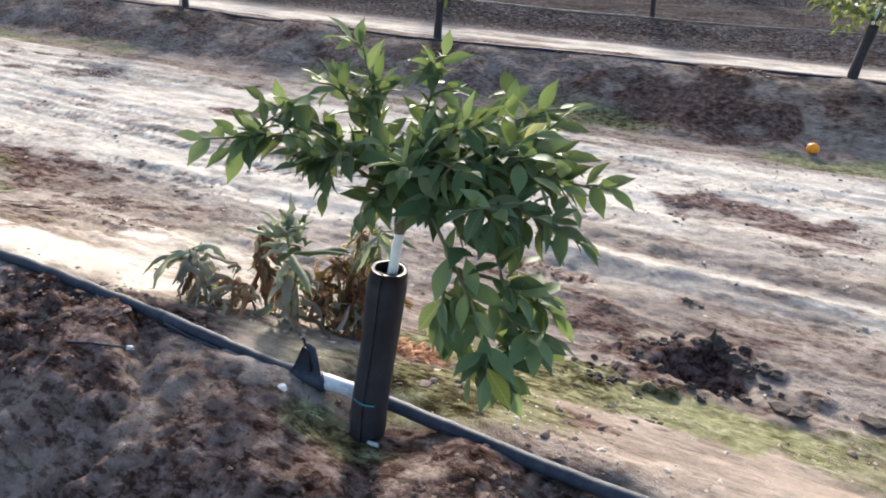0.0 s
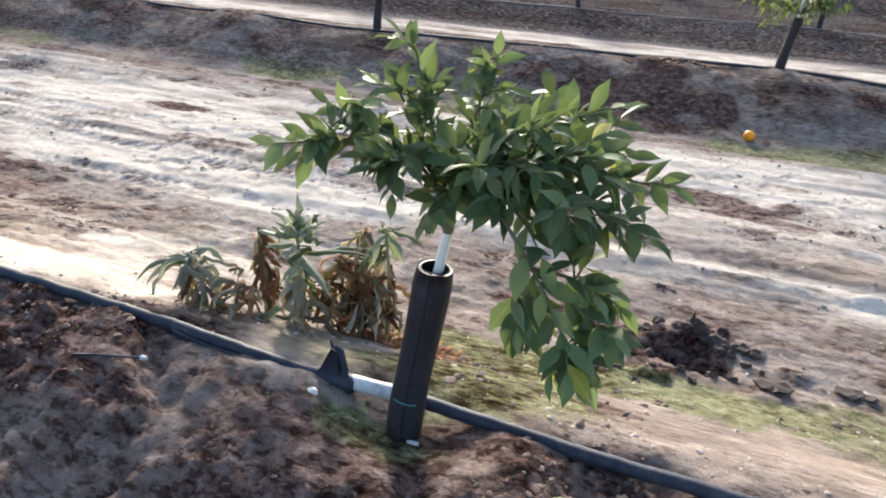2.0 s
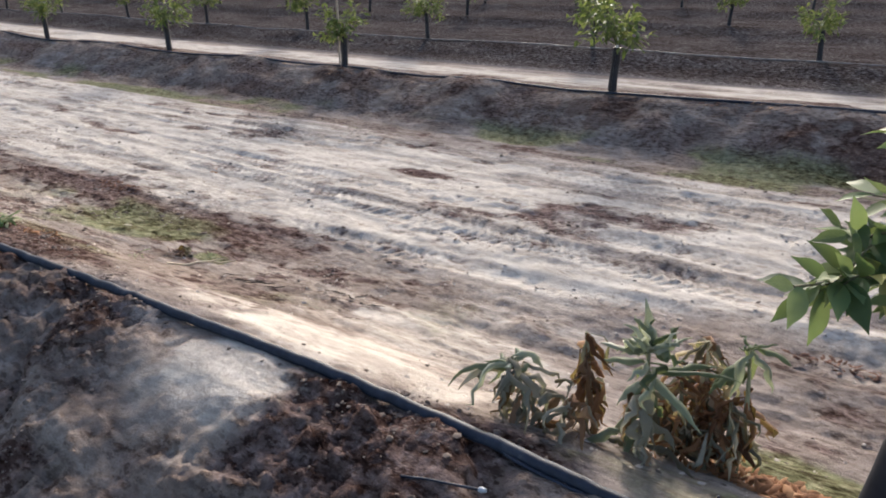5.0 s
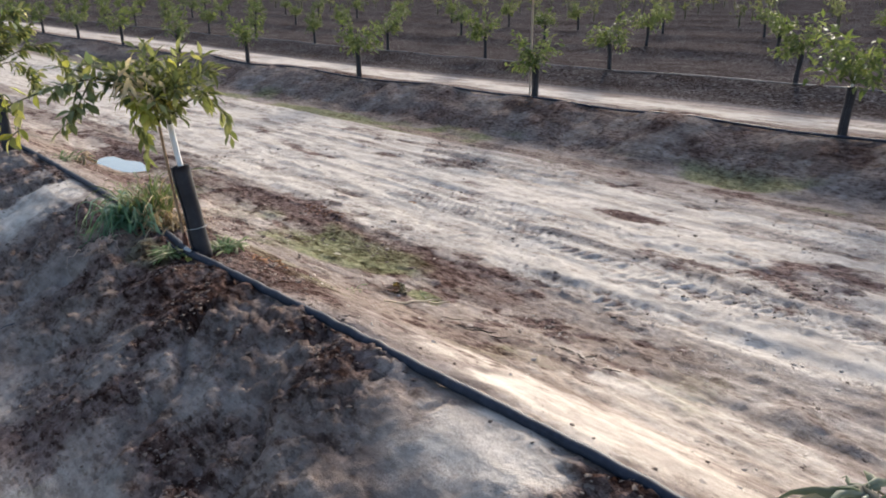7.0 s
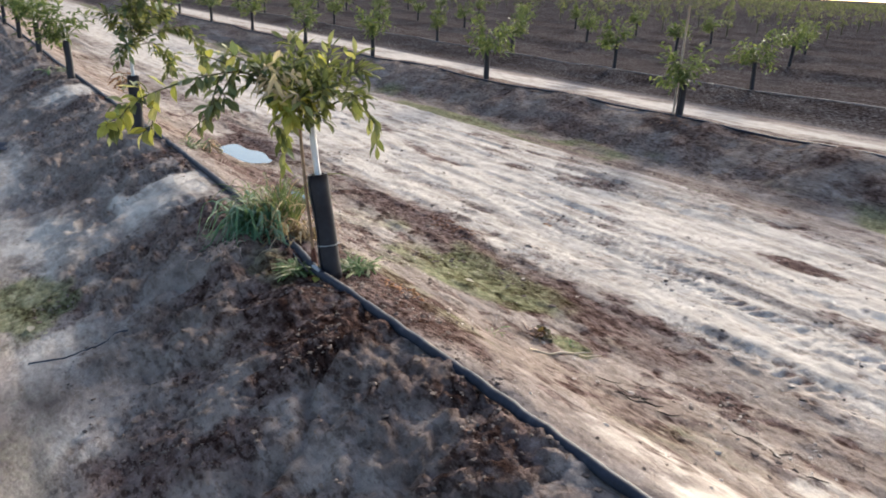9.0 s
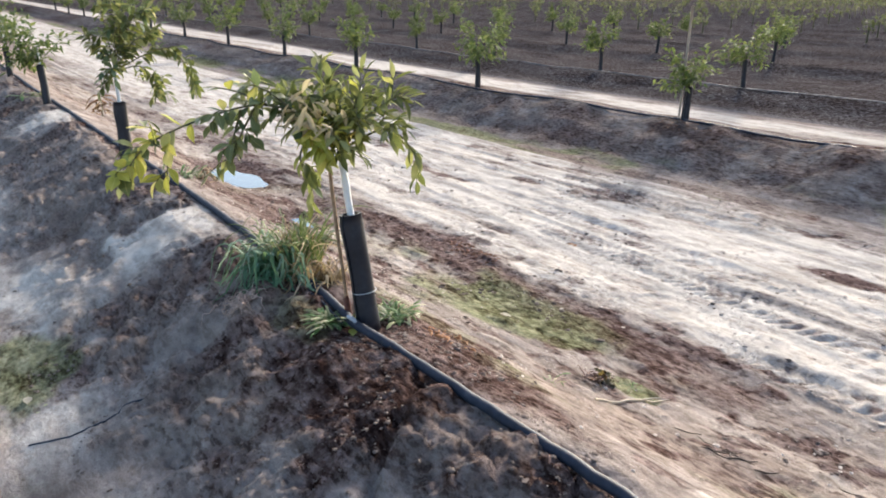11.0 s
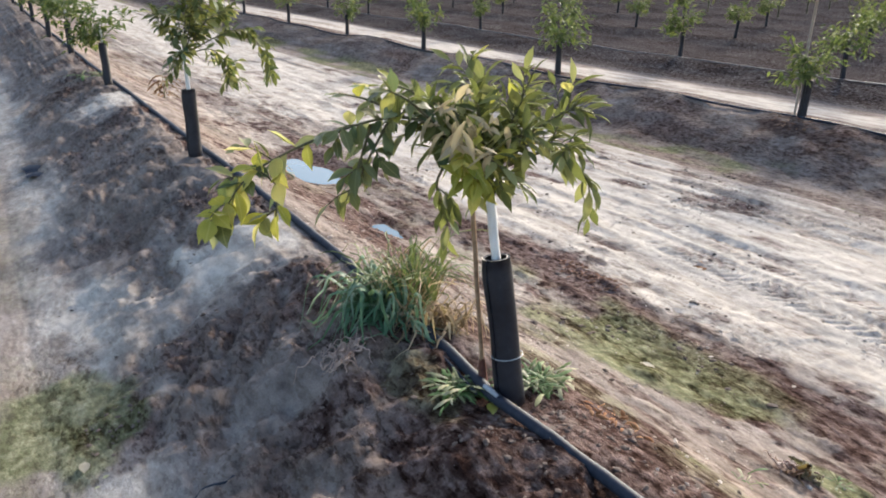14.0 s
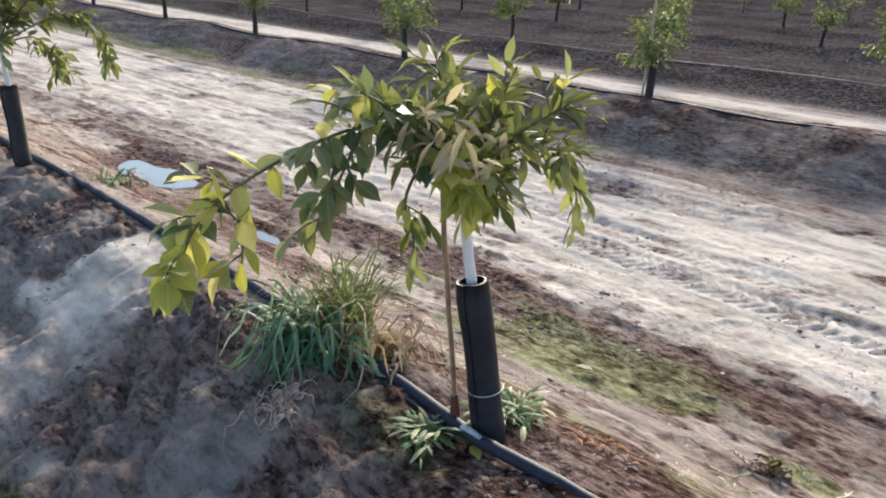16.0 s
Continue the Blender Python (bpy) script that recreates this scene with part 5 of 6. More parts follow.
def dripper_stub():
    z = ground_z(-1.42, 0.93)
    ob = thing("dripper_stub", (-1.42, 0.93, z), "thin black tube end with a white tip on the soil", "irrigation fitting")
    bm = bmesh.new()
    tube(bm, [Vector((-0.09, -0.03, -0.004)), Vector((-0.04, -0.012, 0.0)), Vector((0.02, 0.002, 0.004)), Vector((0.075, 0.015, 0.008))], 0.0028, 6)
    part("tube", bm, M_PIPE, ob)
    bm = bmesh.new()
    tube(bm, [Vector((0.072, 0.0145, 0.008)), Vector((0.080, 0.0165, 0.0085)), Vector((0.088, 0.0185, 0.009))], [0.005, 0.006, 0.004], 8)
    part("tip", bm, M_TAPE, ob, "white plastic tip")
    # loop of thin tube lying in the lane on the camera's side
    pts = [(-4.40, 0.10), (-4.36, 0.18), (-4.34, 0.28), (-4.34, 0.37), (-4.30, 0.46)]
    line = curve_points([(x, y, 0) for x, y in pts], 40)
    ob = thing("loose_tube", (-4.4, 0.2, ground_z(-4.4, 0.2)), "loose bend of thin black tube half buried in soil", "irrigation tube")
    b = ob.matrix_basis.translation
    bm = bmesh.new()
    tube(bm, [Vector((p.x, p.y, ground_z(p.x, p.y))) - b for p in line], 0.0036, 7)
    part("tubing", bm, M_PIPE, ob)


dripper_stub()


# ---- weeds ----
LANCE = (0.22, 0.55, 0.85, 1.0, 1.0, 0.88, 0.65, 0.34, 0.04)


def weed_leaf(bm, rng, p, az, length, e0, e1, half, crumple=0.0, floor=None):
    """A broad lance-shaped leaf that leaves p at the slope e0 and ends at the slope e1 (degrees), its edges curled by crumple."""
    out = Vector((math.cos(az), math.sin(az), 0))
    across = Vector((-math.sin(az), math.cos(az), 0))
    pts, q = [], Vector(p)
    for i in range(9):
        pts.append(q.copy())
        e = radians(e0 + (e1 - e0) * (i / 8) ** 0.7)
        q = q + (out * math.cos(e) + Vector((0, 0, math.sin(e)))) * (length / 8) + across * rng.gauss(0, 0.012 * crumple) + Vector((0, 0, rng.gauss(0, 0.006 * crumple)))
        if floor is not None and q.z < floor:
            q.z = floor + 0.004
    widths = [half * w * (1 + crumple * rng.uniform(-0.55, 0.35)) for w in LANCE]
    side = (across + Vector((rng.gauss(0, 0.5 * crumple), rng.gauss(0, 0.5 * crumple), rng.uniform(-0.35, 0.35)))).normalized()
    rows = []
    for i, c in enumerate(pts):
        t = (pts[min(i + 1, 8)] - pts[max(i - 1, 0)]).normalized()
        s = (side - t * side.dot(t)).normalized()
        u = s.cross(t)
        w = widths[i]
        row = []
        for k in (-1, -0.55, 0, 0.55, 1):
            lift = (abs(k) ** 1.5) * w * (0.45 + 0.9 * crumple) + 0.22 * w * math.sin(i * 1.9 + 2.2 * k) * abs(k)
            row.append(bm.verts.new(c + s * w * k * (1 - 0.35 * crumple * abs(k)) + u * lift))
        rows.append(row)
    for a, b in zip(rows, rows[1:]):
        for k in range(4):
            bm.faces.new((a[k], a[k + 1], b[k + 1], b[k]))


def broad_weed(place, height, lean, seed, label, tiers):
    """A stalk with tiers of leaves: (from, to, count, azimuth, spread, length, first slope, last slope, half width, crumple, materials)."""
    rng = random.Random(seed)
    ob = thing("weed", place, label, "weed", "wilted weeds by the drip pipe")
    tip = Vector((lean[0], lean[1], height))
    stem = curve_points([(0, 0, -0.02), tip * 0.5 + Vector((0.008, 0.004, 0)), tip], 12)
    bm = bmesh.new()
    tube(bm, stem, [0.008 - 0.0004 * i for i in range(12)], 7)
    part("stem", bm, M_STALK, ob, "pale ribbed stalk")
    for f0, f1, n, az, spread, length, e0, e1, half, crumple, mats in tiers:
        for j in range(n):
            f = rng.uniform(f0, f1)
            p = stem[min(11, int(f * 11.99))]
            a = radians(az + spread * ((j + 0.5) / n - 0.5) + rng.gauss(0, 14))
            bm = bmesh.new()
            curl = min(1.3, 0.12 + crumple * rng.uniform(1.0, 1.6))
            weed_leaf(bm, rng, p, a, length * rng.uniform(0.7, 1.2), e0 + rng.gauss(0, 10), e1 + rng.gauss(0, 8), half * rng.uniform(0.55, 1.0), curl, 0.006)
            part("leaf", bm, rng.choice(mats), ob)
    return ob


M_STALK = simple("pale_weed_stalk", [(0.3, (0.16, 0.15, 0.09)), (0.55, (0.32, 0.31, 0.20)), (0.8, (0.46, 0.44, 0.31))], 70, 0.8, 0.3, 0.001)
M_RUSTLEAF = leaf_material("rust_brown_dead_leaf", (0.075, 0.03, 0.018), (0.20, 0.085, 0.045), (0.40, 0.20, 0.10), rough=0.8, through=0.3)


def weed_clump():
    green, grey, brown = [M_WEED, M_WEED, M_GREYLEAF], [M_GREYLEAF, M_WILT, M_WILT], [M_DEAD, M_RUSTLEAF, M_RUSTLEAF, M_WILT]

    def at(x, y):
        return (x, y, ground_z(x, y))
    grey_label, dead_label = "wilted weed with grey-green leaves drooping all round its stalk", "dead weed wrapped in shrivelled brown hanging leaves"
    broad_weed(at(-1.43, 1.27), 0.145, (-0.06, 0.03), 201, grey_label, [
        (0.8, 1.0, 7, 0, 360, 0.065, 45, -40, 0.012, 0.35, green),
        (0.75, 1.0, 6, 215, 140, 0.16, 10, -78, 0.018, 0.55, grey),
        (0.7, 1.0, 8, -20, 170, 0.18, 20, -86, 0.017, 0.6, grey),
        (0.3, 0.9, 20, 0, 360, 0.13, -20, -88, 0.013, 0.8, [M_WILT, M_DEAD, M_WILT])])
    broad_weed(at(-1.36, 1.28), 0.10, (0.03, 0.0), 202, grey_label, [
        (0.4, 1.0, 20, 0, 360, 0.11, 10, -88, 0.013, 0.8, [M_WILT, M_WILT, M_DEAD])])
    broad_weed(at(-1.34, 1.41), 0.26, (-0.015, 0.01), 203, dead_label, [
        (0.85, 1.0, 9, 0, 360, 0.14, -70, -88, 0.013, 0.7, brown), (0.4, 0.85, 18, 0, 360, 0.13, -45, -88, 0.016, 0.8, brown)])
    broad_weed(at(-1.18, 1.35), 0.28, (0.015, -0.03), 204, "tall half-wilted weed with green top leaves and limp ones below", [
        (0.95, 1.0, 12, 0, 360, 0.10, 70, 25, 0.015, 0.45, green + [M_GREYLEAF]),
        (0.82, 0.97, 5, 0, 360, 0.09, 40, -50, 0.014, 0.6, green + [M_WILT]),
        (0.85, 0.95, 3, 175, 60, 0.11, 15, -20, 0.019, 0.25, green),
        (0.72, 0.86, 3, 20, 45, 0.20, 5, -14, 0.017, 0.2, [M_GREYLEAF, M_WEED]),
        (0.6, 0.85, 6, 220, 300, 0.12, 0, -84, 0.020, 0.5, green + [M_WILT]),
        (0.3, 0.6, 5, 270, 200, 0.14, -10, -86, 0.018, 0.6, [M_WEED, M_WILT, M_DEAD]),
        (0.1, 0.3, 6, 250, 180, 0.17, 5, -60, 0.019, 0.6, [M_GREYLEAF, M_WILT, M_WEED]),
        (0.3, 0.8, 16, 0, 360, 0.13, -40, -88, 0.014, 0.9, [M_WILT, M_DEAD, M_WEED])])
    for x, y, h, n, seed in ((-1.15, 1.49, 0.24, 20, 205), (-1.08, 1.50, 0.235, 26, 206), (-1.12, 1.57, 0.34, 22, 207), (-1.03, 1.47, 0.20, 20, 208), (-1.16, 1.43, 0.15, 14, 209), (-1.06, 1.44, 0.13, 14, 211)):
        broad_weed(at(x, y), h, (0.01, 0.0), seed, dead_label, [
            (0.8, 1.0, 9, 0, 360, 0.11, -40, -88, 0.011, 1.0, brown), (0.3, 0.95, n, 0, 360, 0.13, -30, -89, 0.010, 1.2, brown + [M_WILT, M_CURL])])
    broad_weed(at(-1.00, 1.50), 0.345, (0.0, -0.01), 210, "weed with limp green top and rust-brown leaves below", [
        (0.95, 1.0, 4, 0, 360, 0.05, 60, 10, 0.009, 0.3, [M_WEED]),
        (0.88, 1.0, 6, 0, 360, 0.13, -5, -86, 0.019, 0.3, green), (0.75, 0.9, 3, 180, 60, 0.12, -10, -86, 0.020, 0.3, green),
        (0.4, 0.8, 8, 0, 360, 0.13, -50, -88, 0.013, 0.8, brown)])


M_GREYLEAF = leaf_material("grey_green_weed_leaf", (0.11, 0.135, 0.09), (0.25, 0.28, 0.20), (0.44, 0.46, 0.37), rough=0.5, gloss=0.35)
weed_clump()


def shrivelled_weed(place, height, seed, label, mats, n=14, reach=0.12):
    return broad_weed(place, height, (0.01, 0.0), seed, label, [(0.2, 1.0, n, 0, 360, reach, 25, -80, 0.010, 0.8, mats)])


shrivelled_weed((-10.5, 1.6, ground_z(-10.5, 1.6)), 0.22, 36, "rust-brown dead weed on the lane side of the ridge", [M_DEAD, M_RUSTLEAF], 26, 0.2)
shrivelled_weed((-6.75, 1.45, ground_z(-6.75, 1.45)), 0.08, 37, "low weed going brown beside the drip pipe", [M_WEED, M_DEAD, M_STRAW])


def litter_pile(cx, cy, rx, ry, n, mat, label, seed, size=0.035):
    rng = random.Random(seed)
    ob = thing("leaf_litter", (cx, cy, ground_z(cx, cy)), label, "leaf litter", kind="stuff")
    b = ob.matrix_basis.translation
    bm = bmesh.new()
    for _ in range(n):
        a, r = rng.uniform(0, 6.28), math.sqrt(rng.random())
        x, y = cx + rx * r * math.cos(a), cy + ry * r * math.sin(a)
        p = Vector((x, y, ground_z(x, y) + rng.uniform(0.002, 0.018) * (1.2 - r))) - b
        q = rng.uniform(0, 6.28)
        d = Vector((math.cos(q), math.sin(q), rng.uniform(-0.1, 0.25)))
        l = size * rng.uniform(0.6, 1.4)
        pts = [p + d * l * s + Vector((0, 0, 0.15 * l * math.sin(3 * s))) for s in (0, 0.35, 0.7, 1)]
        w = l * rng.uniform(0.12, 0.24)
        blade(bm, pts, [w * 0.3, w, w * 0.8, w * 0.1], Vector((-d.y, d.x, rng.uniform(-0.5, 0.5))), rng.uniform(0.2, 0.8))
    part("dry_leaves", bm, mat, ob)


litter_pile(-0.92, 1.49, 0.16, 0.10, 240, M_LITTER, "heap of orange-brown dead leaves by the weeds", 3)
litter_pile(-3.86, 1.33, 0.10, 0.07, 30, M_LITTER, "scattered orange-brown dead leaves on pale soil", 4, 0.026)
litter_pile(-5.12, 2.41, 0.20, 0.08, 90, M_REDWEED, "mat of dark red dead weeds at the lane edge", 11, 0.03)
litter_pile(-0.90, 2.60, 0.20, 0.04, 60, M_REDWEED, "dark red dead weeds beside the wheel track", 12, 0.03)
litter_pile(-4.95, 3.05, 0.05, 0.04, 5, M_LITTER, "few reddish dead leaves lying in the lane", 6, 0.04)
litter_pile(-6.3, 5.75, 0.25, 0.12, 60, M_REDWEED, "reddish dead weeds at the foot of a far tree", 8, 0.035)
litter_pile(-0.75, 5.78, 0.30, 0.10, 120, M_REDWEED, "clump of reddish dead weeds on the crest of the next ridge", 13, 0.05)
litter_pile(-2.1, 5.75, 0.4, 0.14, 90, M_REDWEED, "reddish dead weeds on the far ridge", 9, 0.03)


def grass_tussock():
    rng = random.Random(41)
    c = Vector((-4.59, 1.11, ground_z(-4.59, 1.11)))
    ob = thing("grass_tussock", c, "blue-green grass tussock with a straw-dry side on the ridge", "grass")
    # kind, count, material, middle, turn and spread of the fall (degrees), length, rise, hang, half width
    for name, n, mat, mid, az, spread, length, rise, hang, half in (
            ("grass_blade", 150, M_GRASS_DARK, (-0.02, 0.03), 90, 360, (0.18, 0.31), (0.7, 1.0), (0.1, 0.8), (0.0022, 0.0042)),
            ("grass_blade", 130, M_GRASS, (-0.02, -0.04), 262, 190, (0.20, 0.33), (0.35, 0.75), (1.1, 2.1), (0.0042, 0.0075)),
            ("dry_blade", 45, M_STRAW, (0.00, 0.02), 60, 300, (0.18, 0.28), (0.7, 0.95), (0.2, 0.7), (0.0018, 0.0035)),
            ("dry_blade", 110, M_STRAW, (0.12, 0.05), 320, 240, (0.11, 0.22), (0.3, 0.8), (0.9, 1.9), (0.0025, 0.006))):
        for _ in range(n):
            a = rng.uniform(0, 6.28)
            r0 = 0.085 * math.sqrt(rng.random())
            p = Vector((mid[0] + r0 * math.cos(a), mid[1] + r0 * math.sin(a), -0.01))
            a = radians(az + spread * rng.uniform(-0.5, 0.5))
            l, up, fall, reach = rng.uniform(*length), rng.uniform(*rise), rng.uniform(*hang), rng.uniform(0.3, 0.75)
            out, across = Vector((math.cos(a), math.sin(a), 0)), Vector((-math.sin(a), math.cos(a), 0))
            curl, kink = rng.gauss(0, 0.4), rng.uniform(0.35, 0.8)
            pts = []
            for i in range(9):
                f = i / 8
                bend = max(0.0, f - kink) * rng.uniform(0.7, 1.1)
                q = p + out * l * reach * (1 - (1 - f) ** 1.6) + across * l * curl * f * f + Vector((rng.gauss(0, 0.003), rng.gauss(0, 0.003), l * up * (1 - (1 - f) ** 2.0) - l * fall * (0.9 * max(0.0, f - 0.35) ** 2 + 0.7 * bend)))
                g = ground_z(c.x + q.x, c.y + q.y) - c.z + 0.006
                pts.append(Vector((q.x, q.y, max(q.z, g))))
            w = rng.uniform(*half)
            bm = bmesh.new()
            blade(bm, pts, [w * f for f in (0.8, 1, 1, 1, 0.95, 0.85, 0.65, 0.4, 0.1)], across + Vector((0, 0, rng.uniform(-0.4, 0.4))), 0.35)
            part(name, bm, mat, ob)


grass_tussock()


def root_tangle(cx, cy, n, spread, label, seed, thick=0.0032):
    rng = random.Random(seed)
    ob = thing("root_tangle", (cx, cy, ground_z(cx, cy)), label, "dead roots")
    b = ob.matrix_basis.translation
    for _ in range(n):
        x, y = cx + rng.gauss(0, spread * 0.45), cy + rng.gauss(0, spread * 0.3)
        a = rng.uniform(0, 6.28)
        bend = rng.gauss(0, 0.75)
        pts = []
        for i in range(8):
            pts.append(Vector((x, y, ground_z(x, y) + 0.008 + rng.uniform(0, 0.022))) - b)
            a += bend + rng.gauss(0, 0.55)
            x, y = x + math.cos(a) * spread * 0.14, y + math.sin(a) * spread * 0.14
        r = thick * rng.uniform(0.6, 1.2)
        line = curve_points(pts, 24)
        bm = bmesh.new()
        tube(bm, line, [r * (1 - 0.03 * i) for i in range(24)], 5)
        part("root", bm, M_ROOT, ob)


root_tangle(-4.45, 0.83, 40, 0.085, "tangle of bleached dry roots below the grass", 51, 0.0032)
root_tangle(-3.64, 1.83, 9, 0.075, "small dried-out plant with pale bent stalks", 52, 0.0042)
shrivelled_weed((-3.62, 1.84, ground_z(-3.62, 1.84)), 0.03, 38, "low withered weed in the lane edge", [M_WILT, M_DEAD, M_STRAW], 9, 0.06)
root_tangle(0.12, 1.72, 5, 0.10, "few dry stalks lying on the soil", 53, 0.002)


def rosette(place, r, n, seed, label):
    rng = random.Random(seed)
    ob = thing("rosette_weed", place, label, "weed", "leafy weeds at the trunk foot")
    for j in range(n):
        a = j * 2.4 + rng.uniform(-0.2, 0.2)
        l = r * rng.uniform(0.3, 0.95)
        root = Vector((rng.gauss(0, 0.28), rng.gauss(0, 0.28), 0)) * r
        out = Vector((math.cos(a), math.sin(a), 0))
        up = rng.uniform(0.3, 1.0)
        pts = [root + out * l * s + Vector((0, 0, 0.004 + l * (up * s - 0.55 * s * s))) for s in (0, 0.25, 0.5, 0.75, 0.92, 1.0)]
        w = l * rng.uniform(0.05, 0.085)
        bm = bmesh.new()
        blade(bm, pts, [w * 0.3, w * 0.55, w * 0.9, w, w * 0.6, w * 0.05], Vector((-math.sin(a), math.cos(a), 0)), 0.25)
        part("leaf", bm, rng.choice((M_WEED, M_GRASSY, M_GRASSY, M_PALELEAF)), ob)


M_GRASSY = leaf_material("fresh_weed_leaf", (0.05, 0.12, 0.04), (0.12, 0.22, 0.08), (0.25, 0.34, 0.15), rough=0.5)
M_PALELEAF = leaf_material("pale_weed_leaf", (0.25, 0.27, 0.13), (0.42, 0.42, 0.25), (0.58, 0.55, 0.38), rough=0.6)
rosette((-4.13, 1.02, ground_z(-4.13, 1.02)), 0.095, 135, 61, "low leafy weed growing at the foot of the stake")
rosette((-4.06, 1.24, ground_z(-4.06, 1.24)), 0.10, 135, 62, "pale leafy weed growing behind the trunk guard")
rosette((-6.62, 1.30, ground_z(-6.62, 1.30)), 0.14, 50, 63, "small green weed beside the drip pipe")
rosette((-10.7, 0.98, ground_z(-10.7, 0.98)), 0.20, 26, 64, "small green weed on the ridge")
rosette((-4.90, 0.98, ground_z(-4.90, 0.98)), 0.06, 12, 65, "tiny weed on the bare ridge")
rosette((-3.62, 1.60, ground_z(-3.62, 1.60)), 0.06, 10, 66, "tiny yellow-green weed on the pale slope")
rosette((-3.56, 1.93, ground_z(-3.56, 1.93)), 0.05, 12, 67, "low green weed in the wheel lane edge")
rosette((-0.86, 1.03, ground_z(-0.86, 1.03)), 0.042, 22, 68, "thin grassy weed under the emitter")


def fallen_leaf(x, y, mat, size, turn, label):
    ob = thing("fallen_leaf", (x, y, ground_z(x, y) + 0.006), label, "leaf")
    bm = leaf_bm(-0.1, 0.25, 0.02, 1.3)
    bm.transform(pose(0, 0, 0, 8, 6, turn) @ Matrix.Diagonal((size, size, size, 1)))
    part("leaf_blade", bm, mat, ob)


fallen_leaf(-3.98, 1.03, M_LEAF_Y, 0.055, 60, "yellow fallen leaf beside the drip pipe")
fallen_leaf(-4.29, 1.98, M_WILT, 0.06, 110, "grey curled dead leaf on the lane edge")
fallen_leaf(-4.66, 0.13, M_WILT, 0.055, 80, "grey-green fallen leaf in the near lane")
fallen_leaf(-4.60, 0.17, M_PALELEAF, 0.02, 20, "scrap of pale leaf in the near lane")
fallen_leaf(-4.57, 0.16, M_PALELEAF, 0.018, 200, "scrap of pale leaf in the near lane")
fallen_leaf(-0.36, 0.95, M_PALELEAF, 0.05, 150, "pale dry leaf on the dark slope")


M_BLEACHED = simple("bleached_stick_wood", [(0.3, (0.42, 0.34, 0.24)), (0.55, (0.62, 0.52, 0.38)), (0.8, (0.74, 0.65, 0.52))], 50, 0.85, 0.3, 0.001)


def stick():
    a, b = Vector((-3.487, 1.66, 0)), Vector((-3.437, 1.99, 0))
    line = curve_points([a, a.lerp(b, 0.45) + Vector((0.004, 0.0, 0)), b], 10)
    ob = thing("stick", (-3.46, 1.84, ground_z(-3.46, 1.84)), "bleached broken stick lying on the soil", "stick")
    o = ob.matrix_basis.translation
    bm = bmesh.new()
    tube(bm, [Vector((p.x, p.y, ground_z(p.x, p.y) + 0.006)) - o for p in line], [0.0034, 0.0038, 0.004, 0.0038, 0.0045, 0.004, 0.0036, 0.0034, 0.003, 0.002], 7)
    part("twig", bm, M_BLEACHED, ob)
    bm = bmesh.new()
    p = line[6]
    root = Vector((p.x, p.y, ground_z(p.x, p.y) + 0.008)) - o
    tube(bm, [root, root + Vector((0.02, 0.02, 0.006)), root + Vector((0.035, 0.05, 0.004))], [0.004, 0.003, 0.0018], 6)
    part("side_twig", bm, M_BLEACHED, ob)


stick()


def twig_scatter(cx, cy, n, spread, seed, label):
    rng = random.Random(seed)
    ob = thing("twig_litter", (cx, cy, ground_z(cx, cy)), label, "twigs")
    o = ob.matrix_basis.translation
    for _ in range(n):
        x, y, a = cx + rng.gauss(0, spread), cy + rng.gauss(0, spread * 0.35), rng.gauss(0.3, 0.7)
        l = rng.uniform(0.03, 0.11)
        pts = []
        for i in range(5):
            px, py = x + math.cos(a) * l * (i / 4 - 0.5), y + math.sin(a) * l * (i / 4 - 0.5) + 0.006 * math.sin(i * 1.9)
            pts.append(Vector((px, py, ground_z(px, py) + 0.004)) - o)
        r = rng.uniform(0.001, 0.0028)
        bm = bmesh.new()
        tube(bm, curve_points(pts, 7), [r * q for q in (0.5, 0.9, 1, 1.1, 0.9, 0.8, 0.4)], 5)
        part("twig", bm, M_DARKTWIG, ob)


M_DARKTWIG = simple("dark_rotting_twig", [(0.3, (0.035, 0.026, 0.022)), (0.55, (0.085, 0.065, 0.055)), (0.8, (0.16, 0.13, 0.11))], 60, 0.9, 0.5, 0.003)
twig_scatter(-3.08, 1.82, 12, 0.08, 81, "dark rotting twigs scattered on pale soil")
twig_scatter(-2.76, 1.98, 6, 0.13, 82, "thin dark twigs lying along the slope")


def orange_fruit():
    x, y, r = -0.09, 5.03, 0.038
    ob = thing("orange", (x, y, ground_z(x, y) + r * 0.9), "ripe orange lying at the foot of the far ridge", "orange")
    bm = bmesh.new()
    bmesh.ops.create_uvsphere(bm, u_segments=28, v_segments=18, radius=r)
    for v in bm.verts:
        v.co.z *= 0.94 - 0.05 * max(0.0, 1 - 9 * (v.co.x ** 2 + v.co.y ** 2) / r ** 2)
    part("peel", bm, M_ORANGE, ob)
    bm = bmesh.new()
    tube(bm, [Vector((0, 0, r * 0.86)), Vector((0, 0, r * 0.93))], [0.006, 0.004], 7)
    part("stem_end", bm, M_BARK, ob)


orange_fruit()


def puddle(x, y, z, rx, ry, turn, label):
    n = 48
    bm = bmesh.new()
    rim = []
    for i in range(n):
        a = 2 * math.pi * i / n
        k = 1 + 0.22 * math.sin(a * 2 + 1 + turn) + 0.12 * math.sin(a * 5 + turn)
        rim.append(bm.verts.new((rx * k * math.cos(a), ry * k * math.sin(a), 0)))
    bm.faces.new(rim)
    ob = part("puddle", bm, M_WATER, None)
    ob.matrix_basis = Matrix.Translation((x, y, z))
    tagged(ob, label, "puddle", kind="structure")


puddle(-7.72, 2.0, -0.006, 0.46, 0.19, 0.0, "shallow puddle reflecting pale blue sky in the lane")
